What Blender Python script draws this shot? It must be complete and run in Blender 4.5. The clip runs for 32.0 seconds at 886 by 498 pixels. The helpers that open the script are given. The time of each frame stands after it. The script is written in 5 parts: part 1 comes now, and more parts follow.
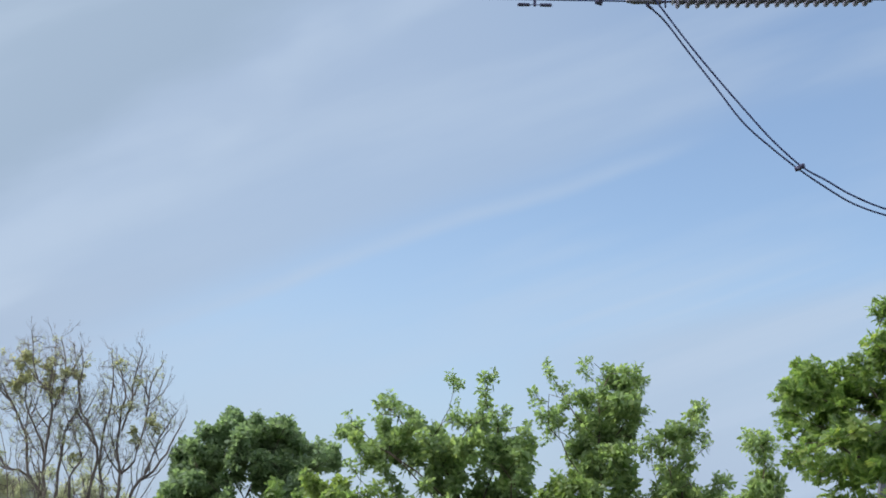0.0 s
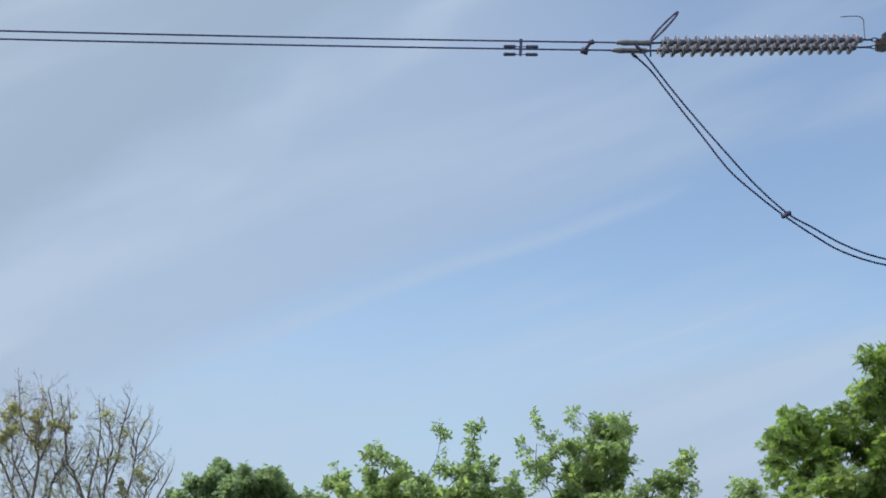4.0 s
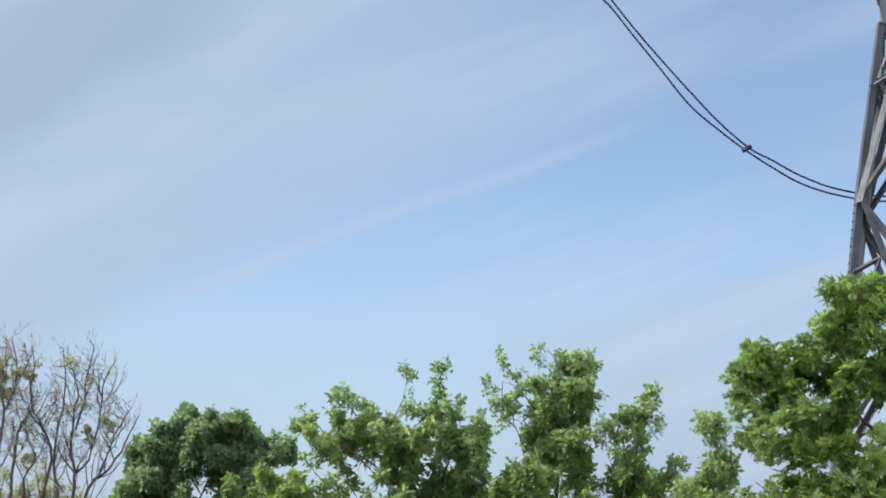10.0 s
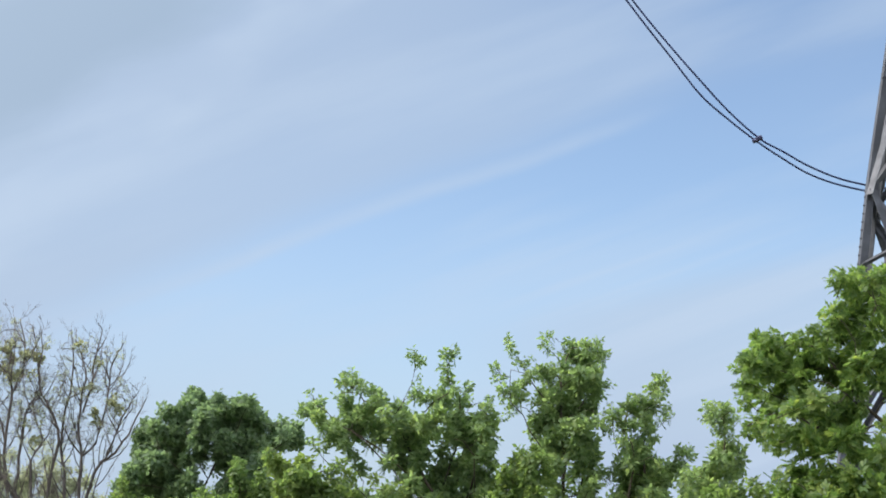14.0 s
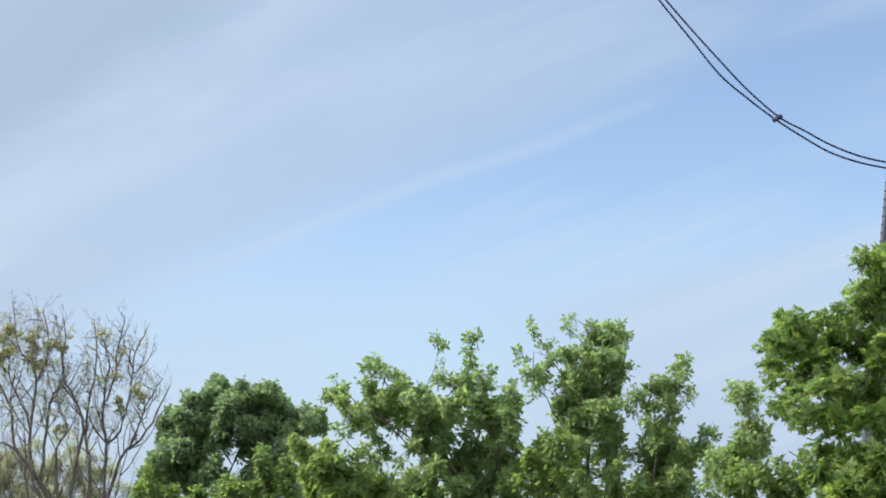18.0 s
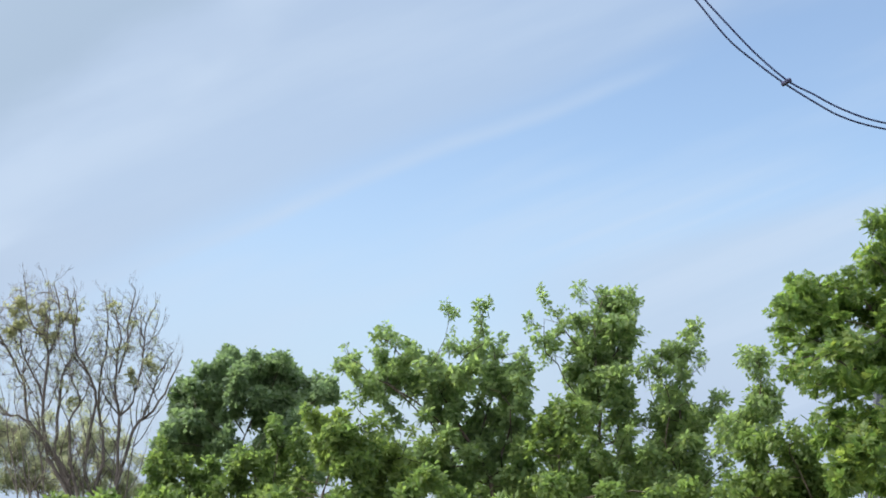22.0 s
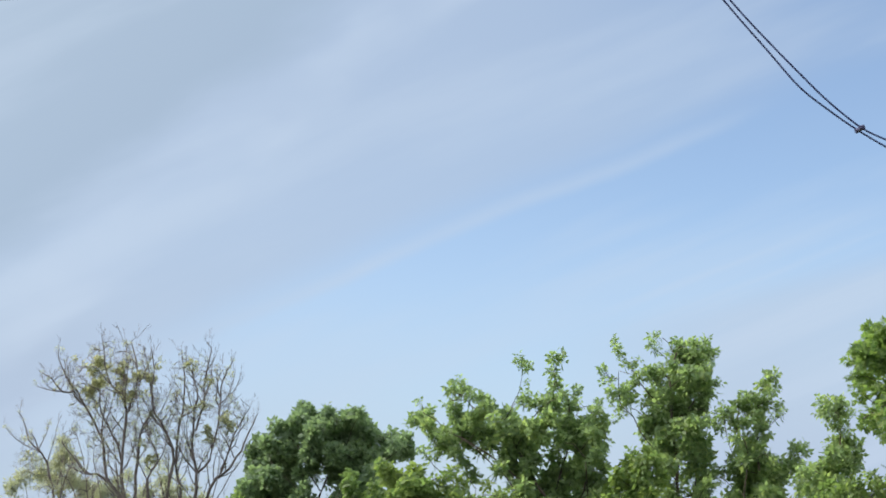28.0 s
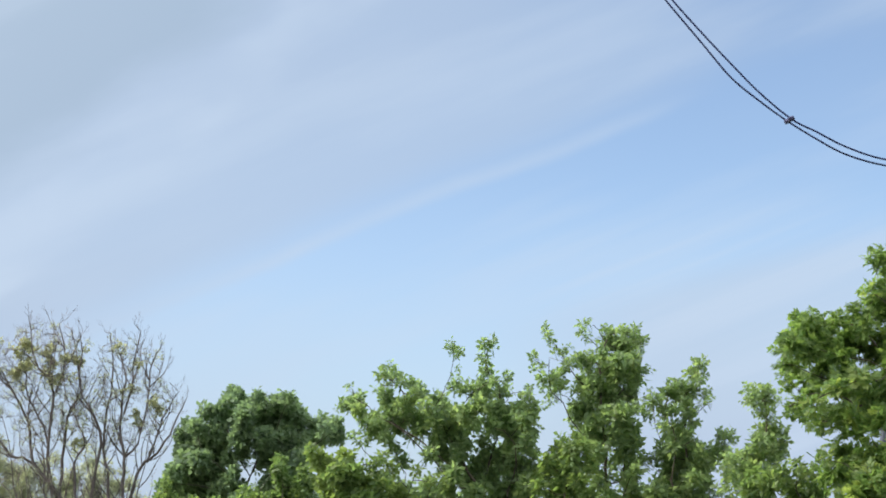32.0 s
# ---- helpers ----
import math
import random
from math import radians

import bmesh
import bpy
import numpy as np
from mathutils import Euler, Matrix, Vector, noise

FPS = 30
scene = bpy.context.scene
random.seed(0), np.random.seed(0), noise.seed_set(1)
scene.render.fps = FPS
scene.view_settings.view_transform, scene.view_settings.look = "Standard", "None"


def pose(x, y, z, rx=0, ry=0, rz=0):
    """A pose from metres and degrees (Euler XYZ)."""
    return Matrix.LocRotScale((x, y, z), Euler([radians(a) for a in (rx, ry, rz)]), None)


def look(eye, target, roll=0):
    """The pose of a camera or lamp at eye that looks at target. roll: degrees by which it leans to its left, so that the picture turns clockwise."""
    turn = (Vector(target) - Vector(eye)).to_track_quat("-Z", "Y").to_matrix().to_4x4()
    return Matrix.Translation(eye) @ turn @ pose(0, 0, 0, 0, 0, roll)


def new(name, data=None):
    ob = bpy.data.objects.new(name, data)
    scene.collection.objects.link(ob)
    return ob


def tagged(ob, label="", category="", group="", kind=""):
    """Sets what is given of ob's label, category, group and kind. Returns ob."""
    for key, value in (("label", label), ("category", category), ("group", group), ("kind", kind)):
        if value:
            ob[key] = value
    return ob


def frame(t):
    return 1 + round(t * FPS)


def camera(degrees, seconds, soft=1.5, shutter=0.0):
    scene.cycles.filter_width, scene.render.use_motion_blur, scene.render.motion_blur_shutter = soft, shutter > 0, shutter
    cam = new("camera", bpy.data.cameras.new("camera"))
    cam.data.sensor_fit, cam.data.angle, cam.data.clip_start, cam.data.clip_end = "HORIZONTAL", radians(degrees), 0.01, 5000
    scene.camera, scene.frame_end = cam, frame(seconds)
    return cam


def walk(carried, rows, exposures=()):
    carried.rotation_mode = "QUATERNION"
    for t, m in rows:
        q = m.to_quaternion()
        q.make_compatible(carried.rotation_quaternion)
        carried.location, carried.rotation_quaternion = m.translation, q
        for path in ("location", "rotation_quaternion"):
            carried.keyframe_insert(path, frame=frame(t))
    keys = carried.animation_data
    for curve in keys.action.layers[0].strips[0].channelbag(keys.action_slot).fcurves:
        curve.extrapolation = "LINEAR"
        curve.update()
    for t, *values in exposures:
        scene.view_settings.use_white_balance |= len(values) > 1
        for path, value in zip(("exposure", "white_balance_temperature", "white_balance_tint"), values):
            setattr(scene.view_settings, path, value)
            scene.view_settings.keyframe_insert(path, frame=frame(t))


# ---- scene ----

# ---------------------------------------------------------------- camera
cam = camera(33.0, 32.0, soft=1.8)
PATH = [
    (0, (-0.036, -0.014, 1.583), (-0.279, 19.406, 6.359), 1.59),
    (0.5, (-0.022, -0.014, 1.589), (-0.127, 19.369, 6.520), 1.40),
    (1, (-0.009, -0.013, 1.595), (-0.076, 19.294, 6.813), 0.79),
    (1.5, (0.004, -0.013, 1.601), (-0.152, 19.212, 7.114), 0.54),
    (2, (0.018, -0.012, 1.606), (-0.194, 19.172, 7.257), 0.95),
    (2.5, (0.031, -0.012, 1.612), (-0.133, 19.181, 7.234), 0.99),
    (4.5, (0.069, -0.009, 1.634), (-0.048, 19.292, 6.872), 1.36),
    (5, (0.066, -0.009, 1.639), (0.173, 19.332, 6.729), 1.02),
    (5.5, (0.063, -0.008, 1.643), (0.174, 19.340, 6.706), 0.65),
    (6, (0.061, -0.007, 1.647), (0.128, 19.357, 6.651), 0.70),
    (6.5, (0.058, -0.007, 1.652), (0.147, 19.398, 6.495), 0.63),
    (7, (0.055, -0.006, 1.656), (0.159, 19.426, 6.388), 0.65),
    (7.5, (0.053, -0.005, 1.660), (0.142, 19.432, 6.371), 0.56),
    (8, (0.050, -0.004, 1.665), (0.153, 19.456, 6.276), 0.37),
    (8.5, (0.050, -0.004, 1.664), (0.177, 19.475, 6.200), 0.27),
    (9, (0.050, -0.003, 1.663), (0.255, 19.490, 6.130), 0.32),
    (9.5, (0.050, -0.003, 1.662), (0.409, 19.493, 6.109), 0.00),
    (10, (0.051, -0.002, 1.662), (0.406, 19.460, 6.256), -0.32),
    (10.5, (0.051, -0.002, 1.661), (0.267, 19.430, 6.390), 0.07),
    (11, (0.051, -0.001, 1.660), (0.211, 19.423, 6.420), 0.16),
    (11.5, (0.051, -0.001, 1.659), (0.202, 19.434, 6.378), 0.27),
    (12, (0.051, -0.000, 1.659), (0.165, 19.443, 6.342), 0.34),
    (12.5, (0.035, 0.001, 1.652), (0.070, 19.454, 6.295), 0.38),
    (13, (0.018, 0.001, 1.644), (0.105, 19.476, 6.200), 0.51),
    (13.5, (0.002, 0.002, 1.637), (0.237, 19.502, 6.077), 0.58),
    (15.5, (-0.063, 0.005, 1.609), (0.228, 19.492, 6.102), 0.26),
    (16, (-0.080, 0.006, 1.602), (0.219, 19.518, 5.983), 0.36),
    (16.5, (-0.078, 0.007, 1.603), (0.153, 19.526, 5.955), 0.28),
    (17, (-0.077, 0.007, 1.605), (0.129, 19.539, 5.900), 0.06),
    (17.5, (-0.076, 0.008, 1.606), (0.035, 19.541, 5.898), -0.27),
    (18, (-0.074, 0.008, 1.608), (-0.028, 19.550, 5.862), -0.26),
    (18.5, (-0.073, 0.009, 1.609), (-0.016, 19.580, 5.728), -0.18),
    (19, (-0.071, 0.009, 1.611), (-0.005, 19.600, 5.636), -0.16),
    (19.5, (-0.070, 0.009, 1.612), (0.003, 19.608, 5.596), -0.11),
    (20, (-0.069, 0.010, 1.614), (0.030, 19.627, 5.509), 0.10),
    (20.5, (-0.074, 0.010, 1.612), (0.031, 19.649, 5.391), -0.11),
    (21, (-0.080, 0.010, 1.609), (0.018, 19.659, 5.336), -0.27),
    (21.5, (-0.086, 0.010, 1.607), (-0.066, 19.656, 5.351), -0.61),
    (22, (-0.092, 0.009, 1.605), (-0.165, 19.637, 5.448), -0.85),
    (22.5, (-0.097, 0.009, 1.603), (-0.161, 19.623, 5.516), -1.02),
    (23, (-0.103, 0.009, 1.600), (-0.181, 19.612, 5.566), -1.13),
    (23.5, (-0.109, 0.009, 1.598), (-0.228, 19.613, 5.555), -1.11),
    (24, (-0.115, 0.009, 1.596), (-0.299, 19.604, 5.597), -0.96),
    (24.5, (-0.106, 0.008, 1.591), (-0.292, 19.598, 5.618), -0.96),
    (26.5, (-0.070, 0.005, 1.570), (-0.693, 19.554, 5.747), -1.15),
    (27, (-0.061, 0.005, 1.564), (-0.769, 19.532, 5.826), -1.41),
    (27.5, (-0.052, 0.004, 1.559), (-0.914, 19.467, 6.079), -1.10),
    (28, (-0.043, 0.003, 1.554), (-1.102, 19.438, 6.152), -1.12),
    (28.5, (-0.045, 0.003, 1.556), (-1.179, 19.405, 6.277), -1.35),
    (29, (-0.048, 0.003, 1.558), (-0.960, 19.379, 6.430), -1.32),
    (29.5, (-0.051, 0.002, 1.561), (-0.866, 19.422, 6.273), -1.02),
    (30, (-0.053, 0.002, 1.563), (-0.813, 19.472, 6.075), -1.31),
    (30.5, (-0.056, 0.002, 1.565), (-0.745, 19.478, 6.061), -1.41),
    (31, (-0.059, 0.002, 1.568), (-0.516, 19.476, 6.101), -1.39),
    (31.5, (-0.061, 0.002, 1.570), (-0.394, 19.485, 6.073), -1.53),
    (32, (-0.064, 0.002, 1.572), (-0.209, 19.516, 5.951), -1.10),
]

walk(cam, [(t, look(eye, target, roll)) for t, eye, target, roll in PATH],
     exposures=[(0.0, 1.22, 6500, 10), (2.5, 1.16, 6500, 10), (6.0, 1.21, 6500, 10), (9.0, 1.29, 6520, 10), (13.0, 1.31, 6540, 10), (16.0, 1.43, 6580, 10), (18.0, 1.43, 6600, 10),
                (21.0, 1.45, 6610, 10), (24.0, 1.42, 6620, 10), (28.0, 1.34, 6640, 10), (29.5, 1.31, 6640, 10), (32.0, 1.40, 6640, 10)])

# ---------------------------------------------------------------- light
SUN_AZ, SUN_EL = radians(-91), radians(43)     # from +y, clockwise; the sun stands high in the west


def node(tree, kind, **values):
    n = tree.nodes.new(kind)
    for key, value in values.items():
        n.inputs[key.replace("_", " ")].default_value = value
    return n


def math_node(tree, op, a, b=None, c=None, clamp=False):
    n = tree.nodes.new("ShaderNodeMath")
    n.operation, n.use_clamp = op, clamp
    for k, v in enumerate((a, b, c)):
        if v is None:
            continue
        if isinstance(v, (int, float)):
            n.inputs[k].default_value = v
        else:
            tree.links.new(v, n.inputs[k])
    return n.outputs[0]


def mix_colour(tree, fac, a, b, blend="MIX"):
    n = tree.nodes.new("ShaderNodeMix")
    n.data_type, n.blend_type, n.clamp_factor = "RGBA", blend, True
    for k, v in ((0, fac), (6, a), (7, b)):
        if isinstance(v, (int, float)):
            n.inputs[k].default_value = v
        elif isinstance(v, tuple):
            n.inputs[k].default_value = (*v, 1)
        else:
            tree.links.new(v, n.inputs[k])
    return n.outputs[2]


def smooth(tree, v, lo, hi, a=0.0, b=1.0):
    n = tree.nodes.new("ShaderNodeMapRange")
    n.interpolation_type = "SMOOTHSTEP"
    tree.links.new(v, n.inputs[0])
    for k, x in zip((1, 2, 3, 4), (lo, hi, a, b)):
        n.inputs[k].default_value = x
    return n.outputs[0]


def make_world():
    world = bpy.data.worlds.new("sky")
    world.use_nodes = True
    scene.world = world
    tree = world.node_tree
    tree.nodes.clear()
    out = tree.nodes.new("ShaderNodeOutputWorld")
    back = tree.nodes.new("ShaderNodeBackground")
    sky = tree.nodes.new("ShaderNodeTexSky")
    sky.sky_type, sky.sun_disc = "NISHITA", False
    sky.sun_elevation, sky.sun_rotation = SUN_EL, SUN_AZ
    sky.air_density, sky.dust_density, sky.ozone_density, sky.altitude = 1.0, 1.2, 1.6, 100
    coord = tree.nodes.new("ShaderNodeTexCoord")

    def along(v):
        n = tree.nodes.new("ShaderNodeVectorMath")
        n.operation = "DOT_PRODUCT"
        tree.links.new(coord.outputs["Generated"], n.inputs[0])
        n.inputs[1].default_value = v
        return n.outputs["Value"]

    # the cirrus is laid out on a plane that faces the camera's view: coordinates from the direction
    c, s = math.cos(radians(13)), math.sin(radians(13))
    depth = math_node(tree, "MAXIMUM", along((0, c, s)), 0.15)
    u = math_node(tree, "DIVIDE", along((1, 0, 0)), depth)
    v = math_node(tree, "DIVIDE", along((0, -s, c)), depth)
    ct, st = math.cos(radians(20)), math.sin(radians(20))
    p = math_node(tree, "ADD", math_node(tree, "MULTIPLY", u, ct), math_node(tree, "MULTIPLY", v, st))
    q = math_node(tree, "SUBTRACT", math_node(tree, "MULTIPLY", v, ct), math_node(tree, "MULTIPLY", u, st))

    def streaks(sp, sq, scale, detail, seed, rough=0.5):
        comb = tree.nodes.new("ShaderNodeCombineXYZ")
        tree.links.new(math_node(tree, "MULTIPLY", p, sp), comb.inputs[0])
        tree.links.new(math_node(tree, "MULTIPLY", q, sq), comb.inputs[1])
        comb.inputs[2].default_value = seed
        n = node(tree, "ShaderNodeTexNoise", Scale=scale, Detail=detail, Roughness=rough)
        tree.links.new(comb.outputs[0], n.inputs["Vector"])
        return n.outputs[0]

    wisp = streaks(1.6, 9.0, 1.6, 5, 3.1)
    broad = streaks(1.2, 3.2, 1.5, 3, 7.7)
    patch = streaks(7.0, 16.0, 1.0, 4, 5.4)
    wander = math_node(tree, "MULTIPLY", math_node(tree, "SUBTRACT", streaks(7.0, 0.4, 1.0, 3, 1.3), 0.5), 0.016)
    qq = math_node(tree, "ADD", q, wander)
    # the long streak: veil above it, clear blue below; its edge is crisp in the middle and soft in the west
    qq = math_node(tree, "SUBTRACT", qq, 0.028)
    crisp = smooth(tree, p, -0.32, -0.08)
    veil = math_node(tree, "ADD", math_node(tree, "MULTIPLY", smooth(tree, qq, -0.006, 0.034), crisp),
                     math_node(tree, "MULTIPLY", smooth(tree, qq, -0.055, 0.045), math_node(tree, "SUBTRACT", 1.0, crisp)))
    fade = smooth(tree, p, 0.05, 0.30, 1.0, 0.0)
    line = math_node(tree, "MULTIPLY", smooth(tree, qq, -0.005, 0.004), smooth(tree, qq, 0.002, 0.013, 1.0, 0.0))
    line = math_node(tree, "MULTIPLY", line, math_node(tree, "MULTIPLY", smooth(tree, p, 0.07, 0.21, 1.0, 0.0), smooth(tree, p, -0.30, -0.04, 0.5, 1.0)))
    line = math_node(tree, "MULTIPLY", line, smooth(tree, patch, 0.35, 0.60, 0.55, 1.0))
    west = smooth(tree, u, -0.34, 0.22, 1.0, 0.0)
    low = smooth(tree, v, -0.22, 0.02, 1.0, 0.0)
    mask = math_node(tree, "MULTIPLY", veil, math_node(tree, "MULTIPLY", fade, 0.57))
    # the upper band is a broken arc of soft patches; beyond it the sky is duller
    arc = math_node(tree, "SUBTRACT", q, math_node(tree, "ADD", 0.180, math_node(tree, "MULTIPLY", p, 0.28)))
    arc = math_node(tree, "ADD", arc, math_node(tree, "MULTIPLY", math_node(tree, "SUBTRACT", patch, 0.5), 0.10))
    beyond = smooth(tree, arc, 0.015, 0.07)
    mask = math_node(tree, "ADD", mask, math_node(tree, "MULTIPLY", west, 0.29))
    mask = math_node(tree, "ADD", mask, math_node(tree, "MULTIPLY", low, 0.74))
    mask = math_node(tree, "ADD", mask, math_node(tree, "MULTIPLY", line, 0.22))
    mask = math_node(tree, "ADD", mask, math_node(tree, "MULTIPLY", math_node(tree, "SUBTRACT", broad, 0.5), 0.40), clamp=True)
    rim = math_node(tree, "SUBTRACT", math_node(tree, "ADD", v, 0.055), math_node(tree, "MULTIPLY", u, 0.20))
    rim = math_node(tree, "ADD", rim, math_node(tree, "MULTIPLY", math_node(tree, "SUBTRACT", wisp, 0.5), 0.05))
    east_band = math_node(tree, "MULTIPLY", smooth(tree, rim, 0.012, -0.018), smooth(tree, u, 0.0, 0.16))
    mask = math_node(tree, "ADD", mask, math_node(tree, "MULTIPLY", east_band, 0.5), clamp=True)
    east_high = math_node(tree, "MULTIPLY", smooth(tree, u, 0.03, 0.22), smooth(tree, v, 0.04, 0.15))
    mask = math_node(tree, "ADD", mask, math_node(tree, "MULTIPLY", east_high, smooth(tree, wisp, 0.35, 0.65, 0.06, 0.28)), clamp=True)
    high_band = math_node(tree, "MULTIPLY", smooth(tree, arc, -0.030, -0.002), smooth(tree, arc, 0.004, 0.034, 1.0, 0.0))
    high_band = math_node(tree, "MULTIPLY", high_band, smooth(tree, u, 0.02, 0.14, 1.0, 0.0))
    high_band = math_node(tree, "MULTIPLY", high_band, smooth(tree, streaks(9.0, 11.0, 1.0, 3, 9.2), 0.36, 0.62, 0.25, 1.0))
    # masks for the unseen sky overhead and behind, where fill light is added
    over = math_node(tree, "MULTIPLY", smooth(tree, along((0, 0, 1)), 0.48, 0.75), smooth(tree, broad, 0.3, 0.7, 0.55, 0.95))
    behind = math_node(tree, "MULTIPLY", smooth(tree, along((0, 1, 0)), 0.3, -0.2), 0.7)
    clear = mix_colour(tree, 1.0, sky.outputs[0], (SKY_GAIN, SKY_GAIN, SKY_GAIN), "MULTIPLY")
    veiled = mix_colour(tree, mask, clear, CIRRUS)
    veiled = mix_colour(tree, math_node(tree, "MULTIPLY", beyond, 0.7), veiled, DULL)
    bright = math_node(tree, "MULTIPLY", smooth(tree, wisp, 0.46, 0.72), smooth(tree, u, -0.1, 0.3, 0.38, 0.30))
    bright = math_node(tree, "ADD", bright, math_node(tree, "MULTIPLY", line, 0.46), clamp=True)
    bright = math_node(tree, "ADD", bright, math_node(tree, "MULTIPLY", high_band, 0.36), clamp=True)
    bright = math_node(tree, "ADD", bright, math_node(tree, "MULTIPLY", east_band, 0.25), clamp=True)
    # thin level streaks low in the east
    level = math_node(tree, "MULTIPLY", smooth(tree, streaks(0.9, 24.0, 1.5, 4, 2.2, 0.55), 0.48, 0.66), smooth(tree, v, 0.05, -0.03))
    level = math_node(tree, "MULTIPLY", level, smooth(tree, u, -0.06, 0.14, 0.0, 0.30))
    bright = math_node(tree, "ADD", bright, level, clamp=True)
    tinted = mix_colour(tree, bright, veiled, STREAK)
    # added fill: the unseen sky overhead and behind is brightened to lift the shade
    tinted = mix_colour(tree, math_node(tree, "MAXIMUM", over, behind), tinted, FILL_SKY)
    # glow added round the unseen sun, as soft fill for the shaded leaves
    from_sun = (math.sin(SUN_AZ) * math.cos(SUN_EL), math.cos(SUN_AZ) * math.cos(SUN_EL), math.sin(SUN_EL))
    fill_halo = math_node(tree, "POWER", math_node(tree, "MAXIMUM", along(from_sun), 0.0), 5.0)
    glow = mix_colour(tree, 1.0, tinted, mix_colour(tree, fill_halo, (0.0, 0.0, 0.0), (1.0, 0.97, 0.91)), "ADD")
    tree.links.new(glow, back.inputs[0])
    back.inputs[1].default_value = 1.0
    tree.links.new(back.outputs[0], out.inputs[0])


SKY_GAIN = 0.0775
CIRRUS = (0.1800, 0.2265, 0.296)
DULL = (0.139, 0.187, 0.248)
FILL_SKY = (0.780, 0.810, 0.840)
STREAK = (0.221, 0.270, 0.338)
make_world()
sun = new("sun", bpy.data.lights.new("sun", "SUN"))
sun.data.energy, sun.data.angle, sun.data.color = 2.15, radians(2.0), (1.0, 0.93, 0.81)
sun_from = Vector((math.sin(SUN_AZ) * math.cos(SUN_EL), math.cos(SUN_AZ) * math.cos(SUN_EL), math.sin(SUN_EL)))
sun.matrix_world = look(sun_from * 60, (0, 0, 0))

# ---------------------------------------------------------------- materials


def surface(name, colour, other, rough, scale, metal=0.0, bump=0.3, fine=60.0):
    """A weathered surface: two colours mixed by stains and by grain, with a fine relief."""
    m = bpy.data.materials.new(name)
    m.use_nodes = True
    t = m.node_tree
    b = t.nodes["Principled BSDF"]
    co = t.nodes.new("ShaderNodeTexCoord")
    big = node(t, "ShaderNodeTexNoise", Scale=scale, Detail=5.0, Roughness=0.6)
    small = node(t, "ShaderNodeTexNoise", Scale=fine, Detail=3.0)
    for n in (big, small):
        t.links.new(co.outputs["Object"], n.inputs["Vector"])
    f = math_node(t, "ADD", smooth(t, big.outputs[0], 0.35, 0.65, 0.0, 0.7), smooth(t, small.outputs[0], 0.3, 0.7, 0.0, 0.3))
    info = t.nodes.new("ShaderNodeObjectInfo")
    col = mix_colour(t, f, colour, other)
    shade = math_node(t, "ADD", math_node(t, "MULTIPLY", info.outputs["Random"], 0.3), 0.85)
    hs = t.nodes.new("ShaderNodeHueSaturation")
    t.links.new(shade, hs.inputs["Value"])
    t.links.new(col, hs.inputs["Color"])
    t.links.new(hs.outputs[0], b.inputs["Base Color"])
    t.links.new(smooth(t, big.outputs[0], 0.2, 0.8, rough - 0.08, rough + 0.1), b.inputs["Roughness"])
    b.inputs["Metallic"].default_value = metal
    bp = node(t, "ShaderNodeBump", Strength=bump, Distance=0.01)
    t.links.new(small.outputs[0], bp.inputs["Height"])
    t.links.new(bp.outputs[0], b.inputs["Normal"])
    return m


def leaf_material(name, dark, light, young, through_share=0.65):
    """Leaves: hue varies from leaf to leaf and from twig to twig, some light passes through the blade."""
    m = bpy.data.materials.new(name)
    m.use_nodes = True
    t = m.node_tree
    b, out = t.nodes["Principled BSDF"], t.nodes["Material Output"]
    geo, info = t.nodes.new("ShaderNodeNewGeometry"), t.nodes.new("ShaderNodeObjectInfo")
    co = t.nodes.new("ShaderNodeTexCoord")
    n = node(t, "ShaderNodeTexNoise", Scale=35.0, Detail=2.0)
    t.links.new(co.outputs["Object"], n.inputs["Vector"])
    leaf = mix_colour(t, geo.outputs["Random Per Island"], dark, light)
    twig = mix_colour(t, smooth(t, info.outputs["Random"], 0.45, 1.0, 0.0, 0.7), leaf, young)
    spot = mix_colour(t, smooth(t, n.outputs[0], 0.55, 0.75, 0.0, 0.35), twig, dark)
    t.links.new(spot, b.inputs["Base Color"])
    b.inputs["Roughness"].default_value = 0.5
    b.inputs["Specular IOR Level"].default_value = 0.45
    tr = t.nodes.new("ShaderNodeBsdfTranslucent")
    warm = mix_colour(t, 1.0, spot, (1.18, 1.18, 0.78), "MULTIPLY")
    t.links.new(warm, tr.inputs[0])
    mx = t.nodes.new("ShaderNodeMixShader")
    mx.inputs[0].default_value = through_share
    t.links.new(b.outputs[0], mx.inputs[1])
    t.links.new(tr.outputs[0], mx.inputs[2])
    t.links.new(mx.outputs[0], out.inputs[0])
    return m


BARK = surface("bark", (0.085, 0.068, 0.050), (0.035, 0.028, 0.022), 0.9, 3.0, bump=0.8)
GREY_BARK = surface("grey bark", (0.165, 0.140, 0.128), (0.082, 0.070, 0.066), 0.9, 4.0, bump=0.8)
STEM_BARK = surface("dark grey-brown bark", (0.124, 0.106, 0.104), (0.062, 0.054, 0.054), 0.9, 4.0, bump=0.8)
ZINC = surface("galvanised steel", (0.066, 0.074, 0.096), (0.038, 0.042, 0.056), 0.65, 2.5, metal=0.2, bump=0.15)
RUST = surface("dull brown-grey steel", (0.052, 0.047, 0.050), (0.031, 0.028, 0.031), 0.75, 6.0, metal=0.2)
ALU = surface("weathered aluminium strand", (0.017, 0.030, 0.105), (0.012, 0.021, 0.075), 0.9, 0.8, metal=0.0, bump=0.0, fine=3.0)
FITTING = surface("dark forged fitting", (0.044, 0.049, 0.118), (0.028, 0.031, 0.075), 0.7, 8.0, metal=0.3)
